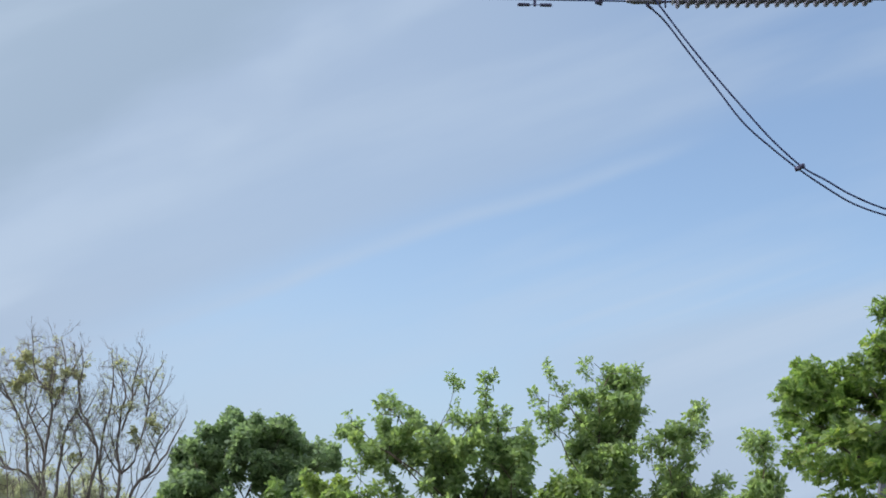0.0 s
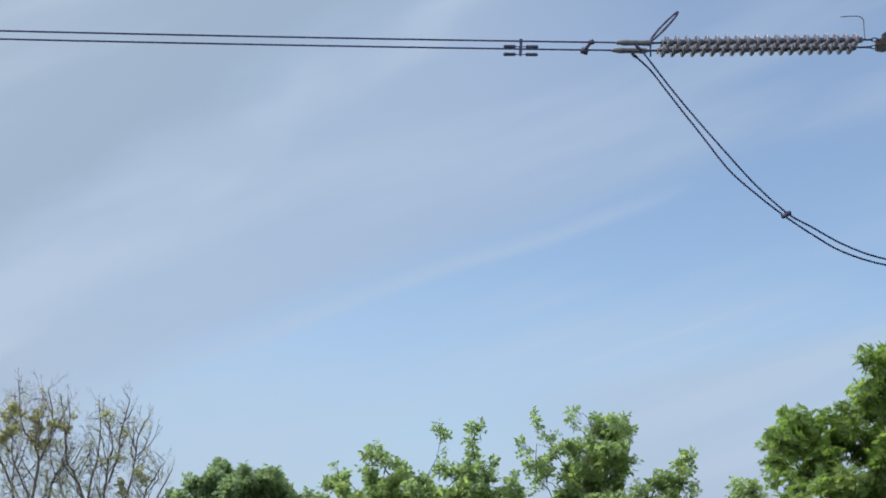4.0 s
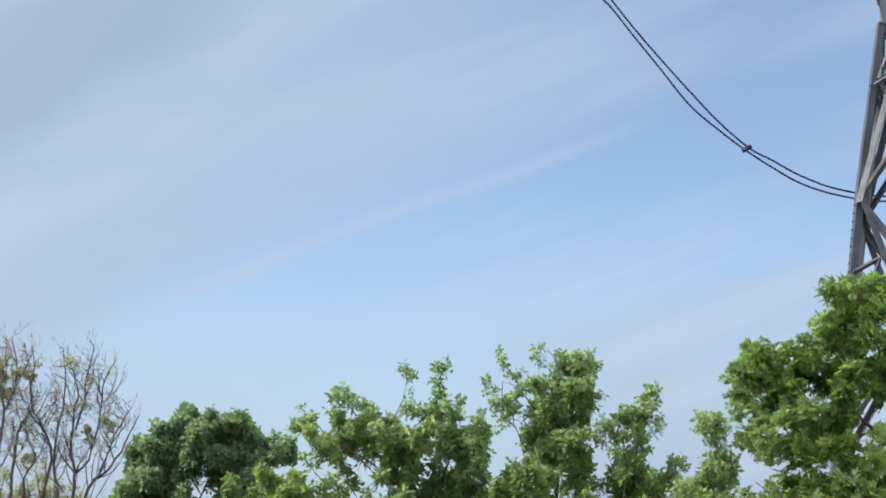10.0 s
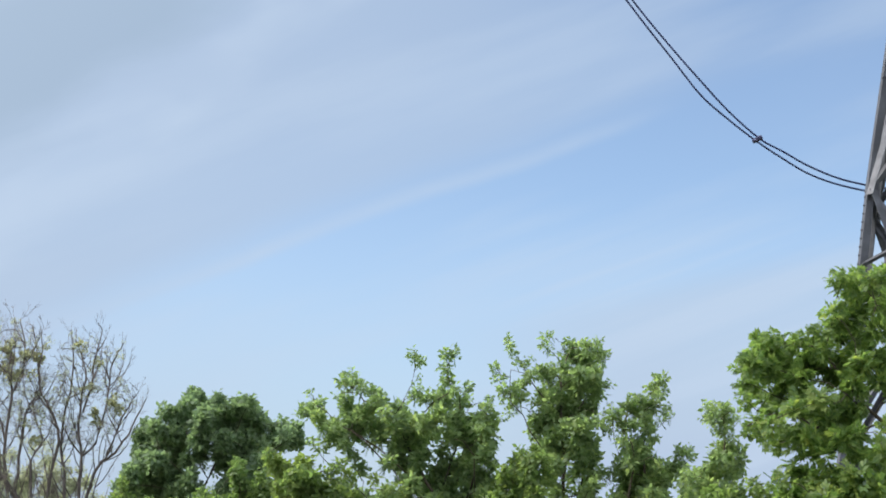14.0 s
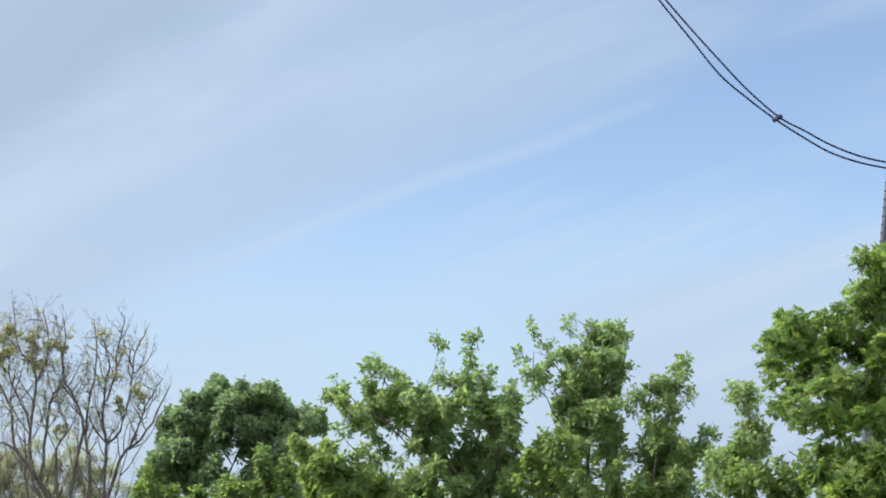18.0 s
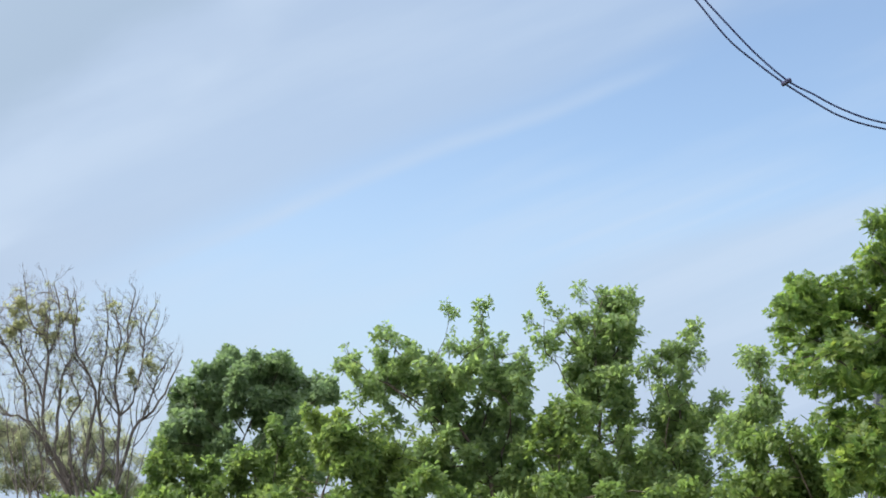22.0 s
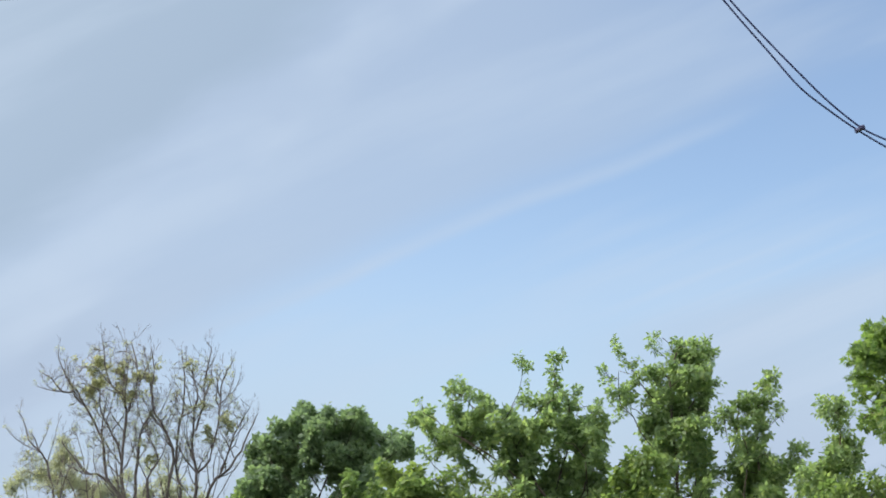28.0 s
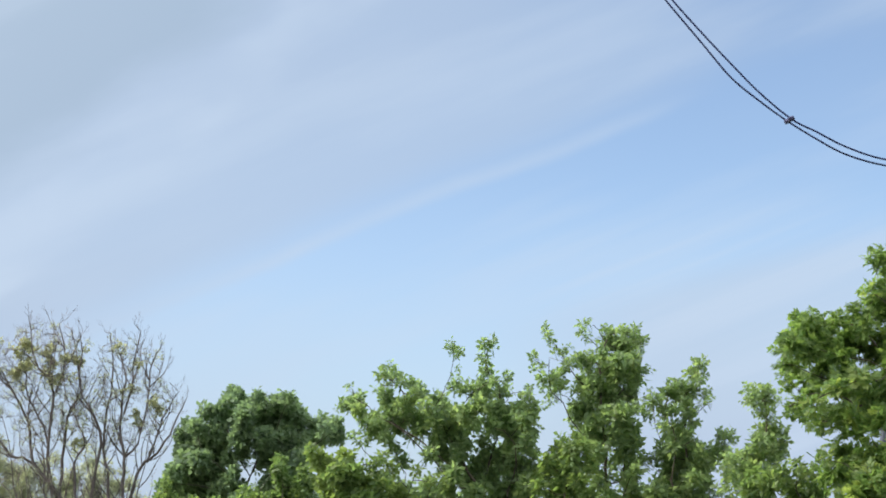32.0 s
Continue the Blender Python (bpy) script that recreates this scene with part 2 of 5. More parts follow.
GLAZE = surface("grey-green glazed porcelain", (0.124, 0.138, 0.212), (0.088, 0.098, 0.152), 0.38, 5.0, bump=0.02)
CAP = surface("grey galvanised cap", (0.078, 0.084, 0.124), (0.052, 0.056, 0.084), 0.6, 8.0, metal=0.2)
CEMENT = surface("pale cement and zinc cap", (0.15, 0.16, 0.18), (0.10, 0.108, 0.122), 0.8, 8.0)
LEAF_DEEP = leaf_material("deep green leaves", (0.135, 0.210, 0.137), (0.180, 0.270, 0.169), (0.201, 0.293, 0.171), 0.68)
LEAF_MID = leaf_material("mid green leaves", (0.161, 0.249, 0.134), (0.235, 0.336, 0.160), (0.278, 0.367, 0.149), 0.68)
LEAF_RICH = leaf_material("rich green leaves", (0.105, 0.188, 0.066), (0.201, 0.295, 0.092), (0.289, 0.353, 0.103), 0.68)
LEAF_LIGHT = leaf_material("fresh light green leaves", (0.106, 0.180, 0.072), (0.166, 0.251, 0.090), (0.205, 0.277, 0.092), 0.68)
LEAF_OLIVE = leaf_material("sparse olive leaves", (0.265, 0.288, 0.200), (0.342, 0.366, 0.258), (0.372, 0.382, 0.260))
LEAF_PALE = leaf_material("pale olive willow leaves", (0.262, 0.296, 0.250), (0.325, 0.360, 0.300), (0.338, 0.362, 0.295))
GRASS = surface("meadow grass", (0.082, 0.098, 0.042), (0.120, 0.112, 0.064), 0.95, 0.6, bump=1.0, fine=25.0)

# ---------------------------------------------------------------- building helpers


def mesh_of(name, bm, material):
    data = bpy.data.meshes.new(name)
    bm.to_mesh(data)
    bm.free()
    data.materials.append(material)
    return data


def part(name, bm, material, parent, label=""):
    ob = new(name, bm if isinstance(bm, bpy.types.Mesh) else mesh_of(name, bm, material))
    ob.parent = parent
    return tagged(ob, label)


def thing(name, place, label, category, group="", kind=""):
    ob = new(name)
    ob.empty_display_size = 0.1
    ob.location = place
    return tagged(ob, label, category, group, kind)


def ring_frame(d):
    d = Vector(d).normalized()
    side = d.cross((0, 0, 1)) if abs(d.z) < 0.95 else d.cross((1, 0, 0))
    side.normalize()
    return side, d.cross(side)


def tube(bm, points, radii, sides=8, cap=True):
    """A tapered tube along points, added to bm."""
    points = [Vector(p) for p in points]
    rings = []
    for k, p in enumerate(points):
        d = points[min(k + 1, len(points) - 1)] - points[max(k - 1, 0)]
        a, b = ring_frame(d)
        r = float(radii[k] if isinstance(radii, (list, tuple)) else radii)
        rings.append([bm.verts.new(p + r * (math.cos(2 * math.pi * j / sides) * a + math.sin(2 * math.pi * j / sides) * b)) for j in range(sides)])
    for r0, r1 in zip(rings, rings[1:]):
        for j in range(sides):
            f = bm.faces.new((r0[j], r0[(j + 1) % sides], r1[(j + 1) % sides], r1[j]))
            f.smooth = True
    if cap:
        bm.faces.new(rings[0][::-1])
        bm.faces.new(rings[-1])
    return bm


def lathe(bm, profile, axis_at, axis, sides=20):
    """A turned body: profile rows of (distance along the axis, radius)."""
    a, b = ring_frame(axis)
    d, o = Vector(axis).normalized(), Vector(axis_at)
    rings = [[bm.verts.new(o + d * h + r * (math.cos(2 * math.pi * j / sides) * a + math.sin(2 * math.pi * j / sides) * b)) for j in range(sides)] for h, r in profile]
    for r0, r1 in zip(rings, rings[1:]):
        for j in range(sides):
            f = bm.faces.new((r0[j], r0[(j + 1) % sides], r1[(j + 1) % sides], r1[j]))
            f.smooth = True
    bm.faces.new(rings[0][::-1])
    bm.faces.new(rings[-1])
    return bm


def plate(bm, corners, thick):
    """A flat plate with the given outline, thick metres through."""
    pts = [Vector(c) for c in corners]
    n = (pts[1] - pts[0]).cross(pts[2] - pts[0]).normalized() * (thick / 2)
    top, low = [bm.verts.new(p + n) for p in pts], [bm.verts.new(p - n) for p in pts]
    bm.faces.new(top)
    bm.faces.new(low[::-1])
    for k in range(len(pts)):
        j = (k + 1) % len(pts)
        bm.faces.new((top[k], low[k], low[j], top[j]))
    return bm


def angle_bar(p0, p1, inward, width=0.10, thick=0.012, taper=1.0):
    """An L-shaped rolled steel member from p0 to p1, its heel outwards."""
    p0, p1 = Vector(p0), Vector(p1)
    d = (p1 - p0).normalized()
    w = Vector(inward) - Vector(inward).dot(d) * d
    w.normalize()
    x = d.cross(w)
    e0, e1 = (w + x).normalized(), (w - x).normalized()
    bm = bmesh.new()
    rows = []
    for p, s in ((p0, 1.0), (p1, taper)):
        shape = [Vector((0, 0, 0)), e0 * width * s, e0 * width * s + e1 * thick, (e0 + e1) * thick, e1 * width * s + e0 * thick, e1 * width * s]
        rows.append([bm.verts.new(p + v) for v in shape])
    for j in range(6):
        k = (j + 1) % 6
        bm.faces.new((rows[0][j], rows[0][k], rows[1][k], rows[1][j]))
    bm.faces.new(rows[0][::-1])
    bm.faces.new(rows[1])
    bmesh.ops.recalc_face_normals(bm, faces=bm.faces)
    return bm


def spline(points, steps=6):
    """A smooth curve through the points."""
    pts = [Vector(p) for p in points]
    pts = [2 * pts[0] - pts[1], *pts, 2 * pts[-1] - pts[-2]]
    out = []
    for a, b, c, d in zip(pts, pts[1:], pts[2:], pts[3:]):
        for k in range(steps):
            t = k / steps
            out.append(0.5 * (2 * b + (c - a) * t + (2 * a - 5 * b + 4 * c - d) * t * t + (3 * b - a - 3 * c + d) * t ** 3))
    out.append(pts[-2])
    return out


# ---------------------------------------------------------------- ground


def make_ground():
    bm = bmesh.new()
    radii = [0, 4, 8, 12, 16, 20, 25, 30, 40, 60, 100, 200, 500, 1500, 4000]
    sides, rows = 48, []
    for r in radii:
        row = []
        for j in range(sides if r else 1):
            x, y = r * math.sin(2 * math.pi * j / sides), r * math.cos(2 * math.pi * j / sides)
            swell = 0.10 * noise.noise(Vector((x * 0.12, y * 0.12, 2.0))) if r < 200 else 0.0
            row.append(bm.verts.new((x, y, swell - 0.06)))
        rows.append(row)
    for j in range(sides):
        bm.faces.new((rows[0][0], rows[1][(j + 1) % sides], rows[1][j]))
    for a, b in zip(rows[1:], rows[2:]):
        for j in range(sides):
            k = (j + 1) % sides
            bm.faces.new((a[j], a[k], b[k], b[j]))
    bmesh.ops.recalc_face_normals(bm, faces=bm.faces)
    for f in bm.faces:
        f.smooth = True
    ob = new("ground", mesh_of("ground", bm, GRASS))
    tagged(ob, "rough green meadow ground reaching to the horizon", "ground", kind="structure")


make_ground()

# ---------------------------------------------------------------- pylon
# The tower stands to the east; its far lower arm holds the strings.
TOWER = Vector((8.90, 25.26, 0.0))
TURN = radians(-17)
T_RIGHT, T_BACK = Vector((math.cos(TURN), math.sin(TURN), 0)), Vector((-math.sin(TURN), math.cos(TURN), 0))


def tower_half(z):
    return 1.020 + 0.145 * (8.35 - z) if z < 8.35 else max(1.020 - 0.190 * (z - 8.35), 0.41)


def tower_at(i, j, z):
    h = tower_half(z)
    return TOWER + T_RIGHT * (i * h) + T_BACK * (j * h) + Vector((0, 0, z))


def make_pylon():
    pylon = thing("lattice_pylon", TOWER, "grey galvanised steel lattice pylon behind the trees", "pylon")
    inv = Matrix.Translation(-TOWER)

    def bar(name, p0, p1, inward, width, thick=0.012, material=ZINC):
        bm = angle_bar(p0, p1, inward, width, thick)
        bm.transform(inv)
        return part(name, bm, material, pylon)

    levels = [-0.1, 4.05, 8.35, 10.6, 12.4, 14.0]
    for i in (-1, 1):
        for j in (-1, 1):
            skew = T_BACK * 0.92 + T_RIGHT * (-0.39 * i)
            heel = T_RIGHT * (0.045 * i)
            leg = bar("leg", tower_at(i, j, -0.1) + heel, tower_at(i, j, 8.6) + heel, skew, 0.128, 0.018)
            bar("leg", tower_at(i, j, 8.35) + heel + T_BACK * 0.02, tower_at(i, j, 11.75) + heel + T_BACK * 0.02, skew, 0.118, 0.016)
            if j < 0:
                for n in range(16):
                    p = tower_at(i, j, 6.0 + 0.15 * n) + heel + T_RIGHT * (0.04 * i) + T_BACK * 0.07
                    bm = lathe(bmesh.new(), [(-0.03, 0.016), (0.0, 0.016), (0.004, 0.010)], p, T_RIGHT * i, 6)
                    bm.transform(inv)
                    part("bolt", bm, ZINC, leg)
            bm = lathe(bmesh.new(), [(0, 0.42), (0.28, 0.42), (0.34, 0.36), (0.46, 0.34)], tower_at(i, j, 0) - Vector((0, 0, 0.20)), (0, 0, 1), 24)
            bm.transform(inv)
            part("footing", bm, CEMENT, pylon, "pale concrete footing")
    faces = [((-1, -1), (1, -1)), ((-1, 1), (1, 1)), ((-1, -1), (-1, 1)), ((1, -1), (1, 1))]
    for a, b in faces:
        mid = (T_RIGHT * (a[0] + b[0]) + T_BACK * (a[1] + b[1])) * -0.5
        off = mid.normalized() * -0.03
        proud = off if a[1] == b[1] else off * 0.2
        for n, (z0, z1) in enumerate(zip(levels, levels[1:])):
            w = 0.10 if n < 2 else 0.085
            bar("brace", tower_at(*a, z0) - off, tower_at(*b, z1) - off, mid, w)
            bar("brace", tower_at(*b, z0) - off * 2, tower_at(*a, z1) - off * 2, mid, w)
        # steep members from the middle joint to the centre of the panels above and below, and their stiffeners
        for p in (a, b):
            q = b if p == a else a
            for z in (4.6, 11.5):
                centre = tower_at(*a, z).lerp(tower_at(*b, z), 0.5)
                # plates are tilted out of the face to set their shade towards the camera
                flat = plate(bmesh.new(), [v + proud * w for v, w in ((tower_at(*p, 8.35), 3.6), (tower_at(*p, 8.35).lerp(tower_at(*q, 8.35), 0.055), 1.4), (centre.lerp(tower_at(*q, z), 0.06), 1.4), (centre, 3.6))], 0.014)
                bmesh.ops.recalc_face_normals(flat, faces=flat.faces)
                flat.transform(inv)
                if z > 8.35:
                    # the upper one is an angle: its web is tilted out of the face to set its shade, its flange stands
                    # out along the inner edge
                    d = (tower_at(*q, 8.35) - tower_at(*p, 8.35)).normalized()
                    foot, head = tower_at(*p, 8.25) - d * 0.05 + proud * 2.4, centre - d * 0.08 + proud * 2.4
                    flat.free()
                    flat = plate(bmesh.new(), [foot, foot + d * 0.11 + proud * 2.0, head + d * 0.09 + proud * 2.0, head], 0.012)
                    plate(flat, [foot + d * 0.11 + proud * 2.0, head + d * 0.09 + proud * 2.0, head + d * 0.10 + proud * 4.2, foot + d * 0.12 + proud * 4.2], 0.014)
                    bmesh.ops.recalc_face_normals(flat, faces=flat.faces)
                    flat.transform(inv)
                part("steep_member", flat, ZINC, pylon)
            knee = tower_at(*p, 7.25).lerp(tower_at(*q, 7.25), 0.18)
            bar("stiffener", tower_at(*p, 7.02), knee, mid, 0.06, 0.008)
            bar("stiffener", tower_at(*p, 6.2).lerp(tower_at(*q, 6.2), 0.08), knee, mid, 0.05, 0.008)
            bar("stiffener", tower_at(*p, 10.47) + off * 3.2, tower_at(*p, 10.66).lerp(tower_at(*q, 10.66), 0.25) + off * 3.2, mid, 0.06, 0.008)
        for z in (14.0,):
            bar("tie", tower_at(*a, z), tower_at(*b, z), mid, 0.08)
    # gusset plates at the middle joints
    for i in (-1, 1):
        for j in (-1, 1):
            p = tower_at(i, j, 8.35)
            for d in (T_RIGHT * -i, T_BACK * -j):
                bm = plate(bmesh.new(), [p + d * 0.02 + Vector((0, 0, 0.20)), p + d * 0.17 + Vector((0, 0, 0.10)), p + d * 0.17 - Vector((0, 0, 0.10)), p + d * 0.02 - Vector((0, 0, 0.20))], 0.014)
                bmesh.ops.recalc_face_normals(bm, faces=bm.faces)
                bm.transform(inv)
                gus = part("gusset", bm, ZINC, pylon)
                for dz in (-0.10, 0.0, 0.10):
                    n = d.cross((0, 0, 1)).normalized()
                    bm = lathe(bmesh.new(), [(-0.022, 0.017), (0.022, 0.017)], p + d * 0.10 + Vector((0, 0, dz)), n, 6)
                    bm.transform(inv)
                    part("bolt", bm, ZINC, gus)
    # the far arm, with the strings at its tip, and the tower head
    tip = ARM_TIP
    for i in (-1, 1):
        bar("arm_chord", tower_at(i, 1, 14.0), tip + Vector((0, 0, 0.02)), (0, 0, 1), 0.10)
        bar("arm_chord", TOWER + T_RIGHT * (i * 0.41) + T_BACK * 0.41 + Vector((0, 0, 15.4)), tip + Vector((0, 0, 0.10)), (0, 0, -1), 0.08)
        for j in (-1, 1):
            bar("leg", tower_at(i, j, 11.7), TOWER + T_RIGHT * (i * 0.41) + T_BACK * (j * 0.41) + Vector((0, 0, 15.6)), -(T_RIGHT * i + T_BACK * j), 0.12)
            bar("peak_member", TOWER + T_RIGHT * (i * 0.41) + T_BACK * (j * 0.41) + Vector((0, 0, 15.5)), TOWER + Vector((0, 0, 18.2)), -(T_RIGHT * i + T_BACK * j), 0.09)
    return pylon


# ---------------------------------------------------------------- line: strings, clamps, conductors
ALONG = Vector((-0.985, -0.118, -0.086)).normalized()          # from the arm along the strings
STRING_END = Vector((8.21, 27.77, 13.92))                     # pylon end of the nearer string
ACROSS = Vector((-0.119, 0.993, 0.0))                          # from the nearer to the farther string
GAP = 0.34
ARM_TIP = Vector((9.75, 28.05, 14.10))
make_pylon()

DISC_PITCH, DISC_COUNT, DISC_R = 0.2045, 20, 0.142


def disc_meshes():
    shed = lathe(bmesh.new(), [(0.050, 0.050), (0.056, 0.078), (0.066, 0.108), (0.084, 0.130), (0.108, DISC_R), (0.122, DISC_R - 0.003), (0.118, 0.128), (0.132, 0.116), (0.112, 0.104),
                               (0.130, 0.092), (0.108, 0.078), (0.126, 0.064), (0.104, 0.045)], (0, 0, 0), (0, 0, 1), 28)
    cap = lathe(bmesh.new(), [(-0.045, 0.030), (-0.040, 0.052), (-0.010, 0.062), (0.040, 0.070), (0.062, 0.074)], (0, 0, 0), (0, 0, 1), 18)
    lathe(cap, [(0.095, 0.034), (0.170, 0.030)], (0, 0, 0), (0, 0, 1), 10)
    return mesh_of("disc", shed, GLAZE), mesh_of("cap", cap, CAP)


def make_strings():
    shed, cap = disc_meshes()
    turn = ALONG.to_track_quat("Z", "Y").to_matrix().to_4x4()
    strings = []
    for n in range(2):
        start = STRING_END + ACROSS * (GAP * n) + Vector((0, 0, -0.02 * n))
        ob = thing("insulator_string", start, "string of grey-green glazed porcelain disc insulators under tension", "insulator", "twin insulator strings")
        for k in range(DISC_COUNT):
            d = part("disc", shed, GLAZE, ob)
            d.matrix_basis = Matrix.Translation(ALONG * (0.10 + DISC_PITCH * k)) @ turn
            c = part("cap", cap, FITTING, d)
        # ball and socket links at both ends
        bm = tube(bmesh.new(), [ALONG * -0.16, ALONG * -0.02, ALONG * 0.12], 0.022, 8)
        part("socket_link", bm, FITTING, ob)
        bm = tube(bmesh.new(), [ALONG * (0.10 + DISC_PITCH * DISC_COUNT - 0.02), ALONG * (DISC_PITCH * DISC_COUNT + 0.36)], 0.024, 8)
        part("ball_link", bm, FITTING, ob)
        lug = lathe(bmesh.new(), [(0.085, 0.05), (0.092, 0.075), (0.106, 0.075), (0.112, 0.05)], ALONG * (DISC_PITCH * DISC_COUNT + 0.0), ALONG, 14)
        part("end_collar", lug, CEMENT, ob, "pale cream end collar")
        if n == 0:
            # shackle chain at the pylon end
            for k in range(2):
                bm = bmesh.new()
                c0 = ALONG * (-0.20 - 0.12 * k)
                side = ACROSS if k else Vector((0, 0, 1))
                pts = [c0 + ALONG * (0.08 * math.cos(a)) + side * (0.035 * math.sin(a)) for a in [2 * math.pi * j / 12 for j in range(13)]]
                part("shackle", tube(bm, pts, 0.012, 6, cap=False), FITTING, ob)
        else:
            for k in range(2):
                c0 = ALONG * (-0.20 - 0.12 * k)
                side = Vector((0, 0, 1)) if k else ACROSS
                pts = [c0 + ALONG * (0.08 * math.cos(a)) + side * (0.035 * math.sin(a)) for a in [2 * math.pi * j / 12 for j in range(13)]]
                part("shackle", tube(bmesh.new(), pts, 0.012, 6, cap=False), FITTING, ob)
        strings.append(ob)
    # hooked rod at the pylon end, long closed loop at the line end
    near = STRING_END
    horn = thing("arcing_horn", near, "thin bent steel arcing horn above the pylon end of the strings", "arcing horn")
    pts = spline([(0.01, 0.02, 0.0), (0.0, 0.02, 0.30), (0.0, 0.02, 0.43), (-0.06, 0.02, 0.505), (-0.18, 0.02, 0.52), (-0.46, 0.02, 0.50)], 5)
    part("rod", tube(bmesh.new(), [p for p in pts], 0.010, 6), ZINC, horn)
    loop_at = near + ALONG * (DISC_PITCH * DISC_COUNT + 0.33)
    loop = thing("arcing_horn", loop_at, "dark closed-loop arcing horn rising from the line end of the strings", "arcing horn")
    part("post", tube(bmesh.new(), [(0, 0.02, -0.28), (0, 0.02, 0.06)], 0.018, 8), FITTING, loop)
    e, w = Vector((0.66, 0.0, 0.75)).normalized(), Vector((-0.75, 0.25, 0.66)).normalized()
    pts = [Vector((0, 0.02, 0.05)) + e * (0.42 - 0.42 * math.cos(a)) + w * (0.045 * math.sin(a)) for a in [2 * math.pi * j / 28 for j in range(29)]]
    part("loop", tube(bmesh.new(), pts, 0.024, 8, cap=False), FITTING, loop)
    return strings


def make_yokes():
    for n in range(2):
        base = STRING_END + ACROSS * (GAP * n) - ALONG * 0.36
        ob = thing("yoke_plate", base, "brown-grey steel yoke plate joining string and arm", "yoke plate", "yoke plates")
        up = Vector((0, 0, 1))
        back = -ALONG
        bm = plate(bmesh.new(), [up * 0.10, back * 0.06 + up * 0.15, back * 0.42 + up * 0.09, back * 0.46 - up * 0.03, back * 0.16 - up * 0.13, -up * 0.10], 0.05)
        bmesh.ops.recalc_face_normals(bm, faces=bm.faces)
        part("plate", bm, RUST, ob)
        for d, z in ((0.06, 0.02), (0.40, 0.03)):
            part("pin", lathe(bmesh.new(), [(-0.05, 0.022), (0.05, 0.022)], back * d + up * z, ACROSS, 10), FITTING, ob)
        part("pull_rod", tube(bmesh.new(), [back * 0.40 + up * 0.03, back * 0.9 + up * 0.06, ARM_TIP - base], 0.026, 8), RUST, ob)


def conductor_at(n, s):
    """A point s metres along conductor n, from the clamp outwards."""
    start = CLAMP + ACROSS * (GAP * n)
    flat = Vector((ALONG.x, ALONG.y, 0)).normalized()
    return start + flat * s + Vector((0, 0, -0.0565 * s + 0.00046 * s * s - 0.02 * n))


CLAMP = STRING_END + ALONG * (DISC_PITCH * DISC_COUNT + 0.36)


def make_line():
    for n in range(2):
        o = conductor_at(n, 0.0)
        ob = thing("conductor", o, "dark stranded aluminium overhead conductor, one of a twin bundle", "power cable", "twin conductors")
        rows = [0.5 + 1.5 * k for k in range(12)] + [18.5 + 8 * k for k in range(1, 17)]
        part("strand", tube(bmesh.new(), [conductor_at(n, s) - o for s in rows], 0.0185, 8), ALU, ob)
        # compression dead-end clamp
        cl = thing("tension_clamp", o, "grey compression dead-end clamp gripping a conductor", "cable clamp", "dead-end clamps")
        d = (conductor_at(n, 1.0) - o).normalized()
        part("body", lathe(bmesh.new(), [(-0.05, 0.026), (-0.03, 0.052), (0.04, 0.060), (0.10, 0.060), (0.13, 0.054), (0.40, 0.054), (0.43, 0.060), (0.54, 0.060), (0.56, 0.046), (0.64, 0.040), (0.68, 0.022)], (0, 0, 0), d, 14), CAP, cl)
        part("eye", tube(bmesh.new(), [-d * 0.10, d * 0.03], 0.03, 8), FITTING, cl)
        lug = d * 0.26 + Vector((0, 0, -0.02))
        part("jumper_lug", tube(bmesh.new(), [lug, lug + Vector((0.02, 0, -0.07)), lug + Vector((0.10, 0, -0.13))], [0.04, 0.036, 0.03], 8), FITTING, cl)
        # vibration damper under the conductor
        at = 2.55 - 0.05 * n
        p = conductor_at(n, at)
        dm = thing("vibration_damper", p, "twin-weight vibration damper hanging from a conductor", "vibration damper", "vibration dampers")
        part("clamp", plate(bmesh.new(), [(-0.03, 0, 0.04), (0.03, 0, 0.04), (0.025, 0, -0.14), (-0.025, 0, -0.14)], 0.05), FITTING, dm)
        part("messenger", tube(bmesh.new(), [-d * 0.30 + Vector((0, 0, -0.115)), d * 0.30 + Vector((0, 0, -0.115))], 0.009, 6), ALU, dm)
        for s in (-1, 1):
            part("weight", lathe(bmesh.new(), [(0.10, 0.018), (0.11, 0.033), (0.31, 0.036), (0.34, 0.026)], (0, 0, -0.115), d * s, 12), FITTING, dm)
    a, b = conductor_at(0, 1.16), conductor_at(1, 1.22)
    sp = make_spacer(a, b, "dark bundle spacer box between the twin conductors", 1.25)
    box = lathe(bmesh.new(), [(-0.075, 0.045), (-0.065, 0.075), (0.065, 0.075), (0.075, 0.045)], b - a + Vector((0, 0, -0.02)), Vector((ALONG.x, ALONG.y, 0.25)), 4)
    part("box", box, FITTING, sp)
    for n, pts in enumerate((JUMPER_NEAR, JUMPER_FAR)):
        lug = conductor_at(n, 0.26) + Vector((0.10, 0, -0.15))
        curve = spline([lug, *pts], 6)
        o = Vector(curve[0])
        jc = thing("jumper_cable", o, "dark slack jumper cable looping under the insulator strings", "power cable", "jumper cables")
        part("strand", tube(bmesh.new(), [p - o for p in curve], 0.0195, 8), ALU, jc)
    make_spacer(Vector(JUMPER_NEAR[4]), Vector(JUMPER_FAR[5]), "small dark spacer clamping two jumper cables together", 1.0)


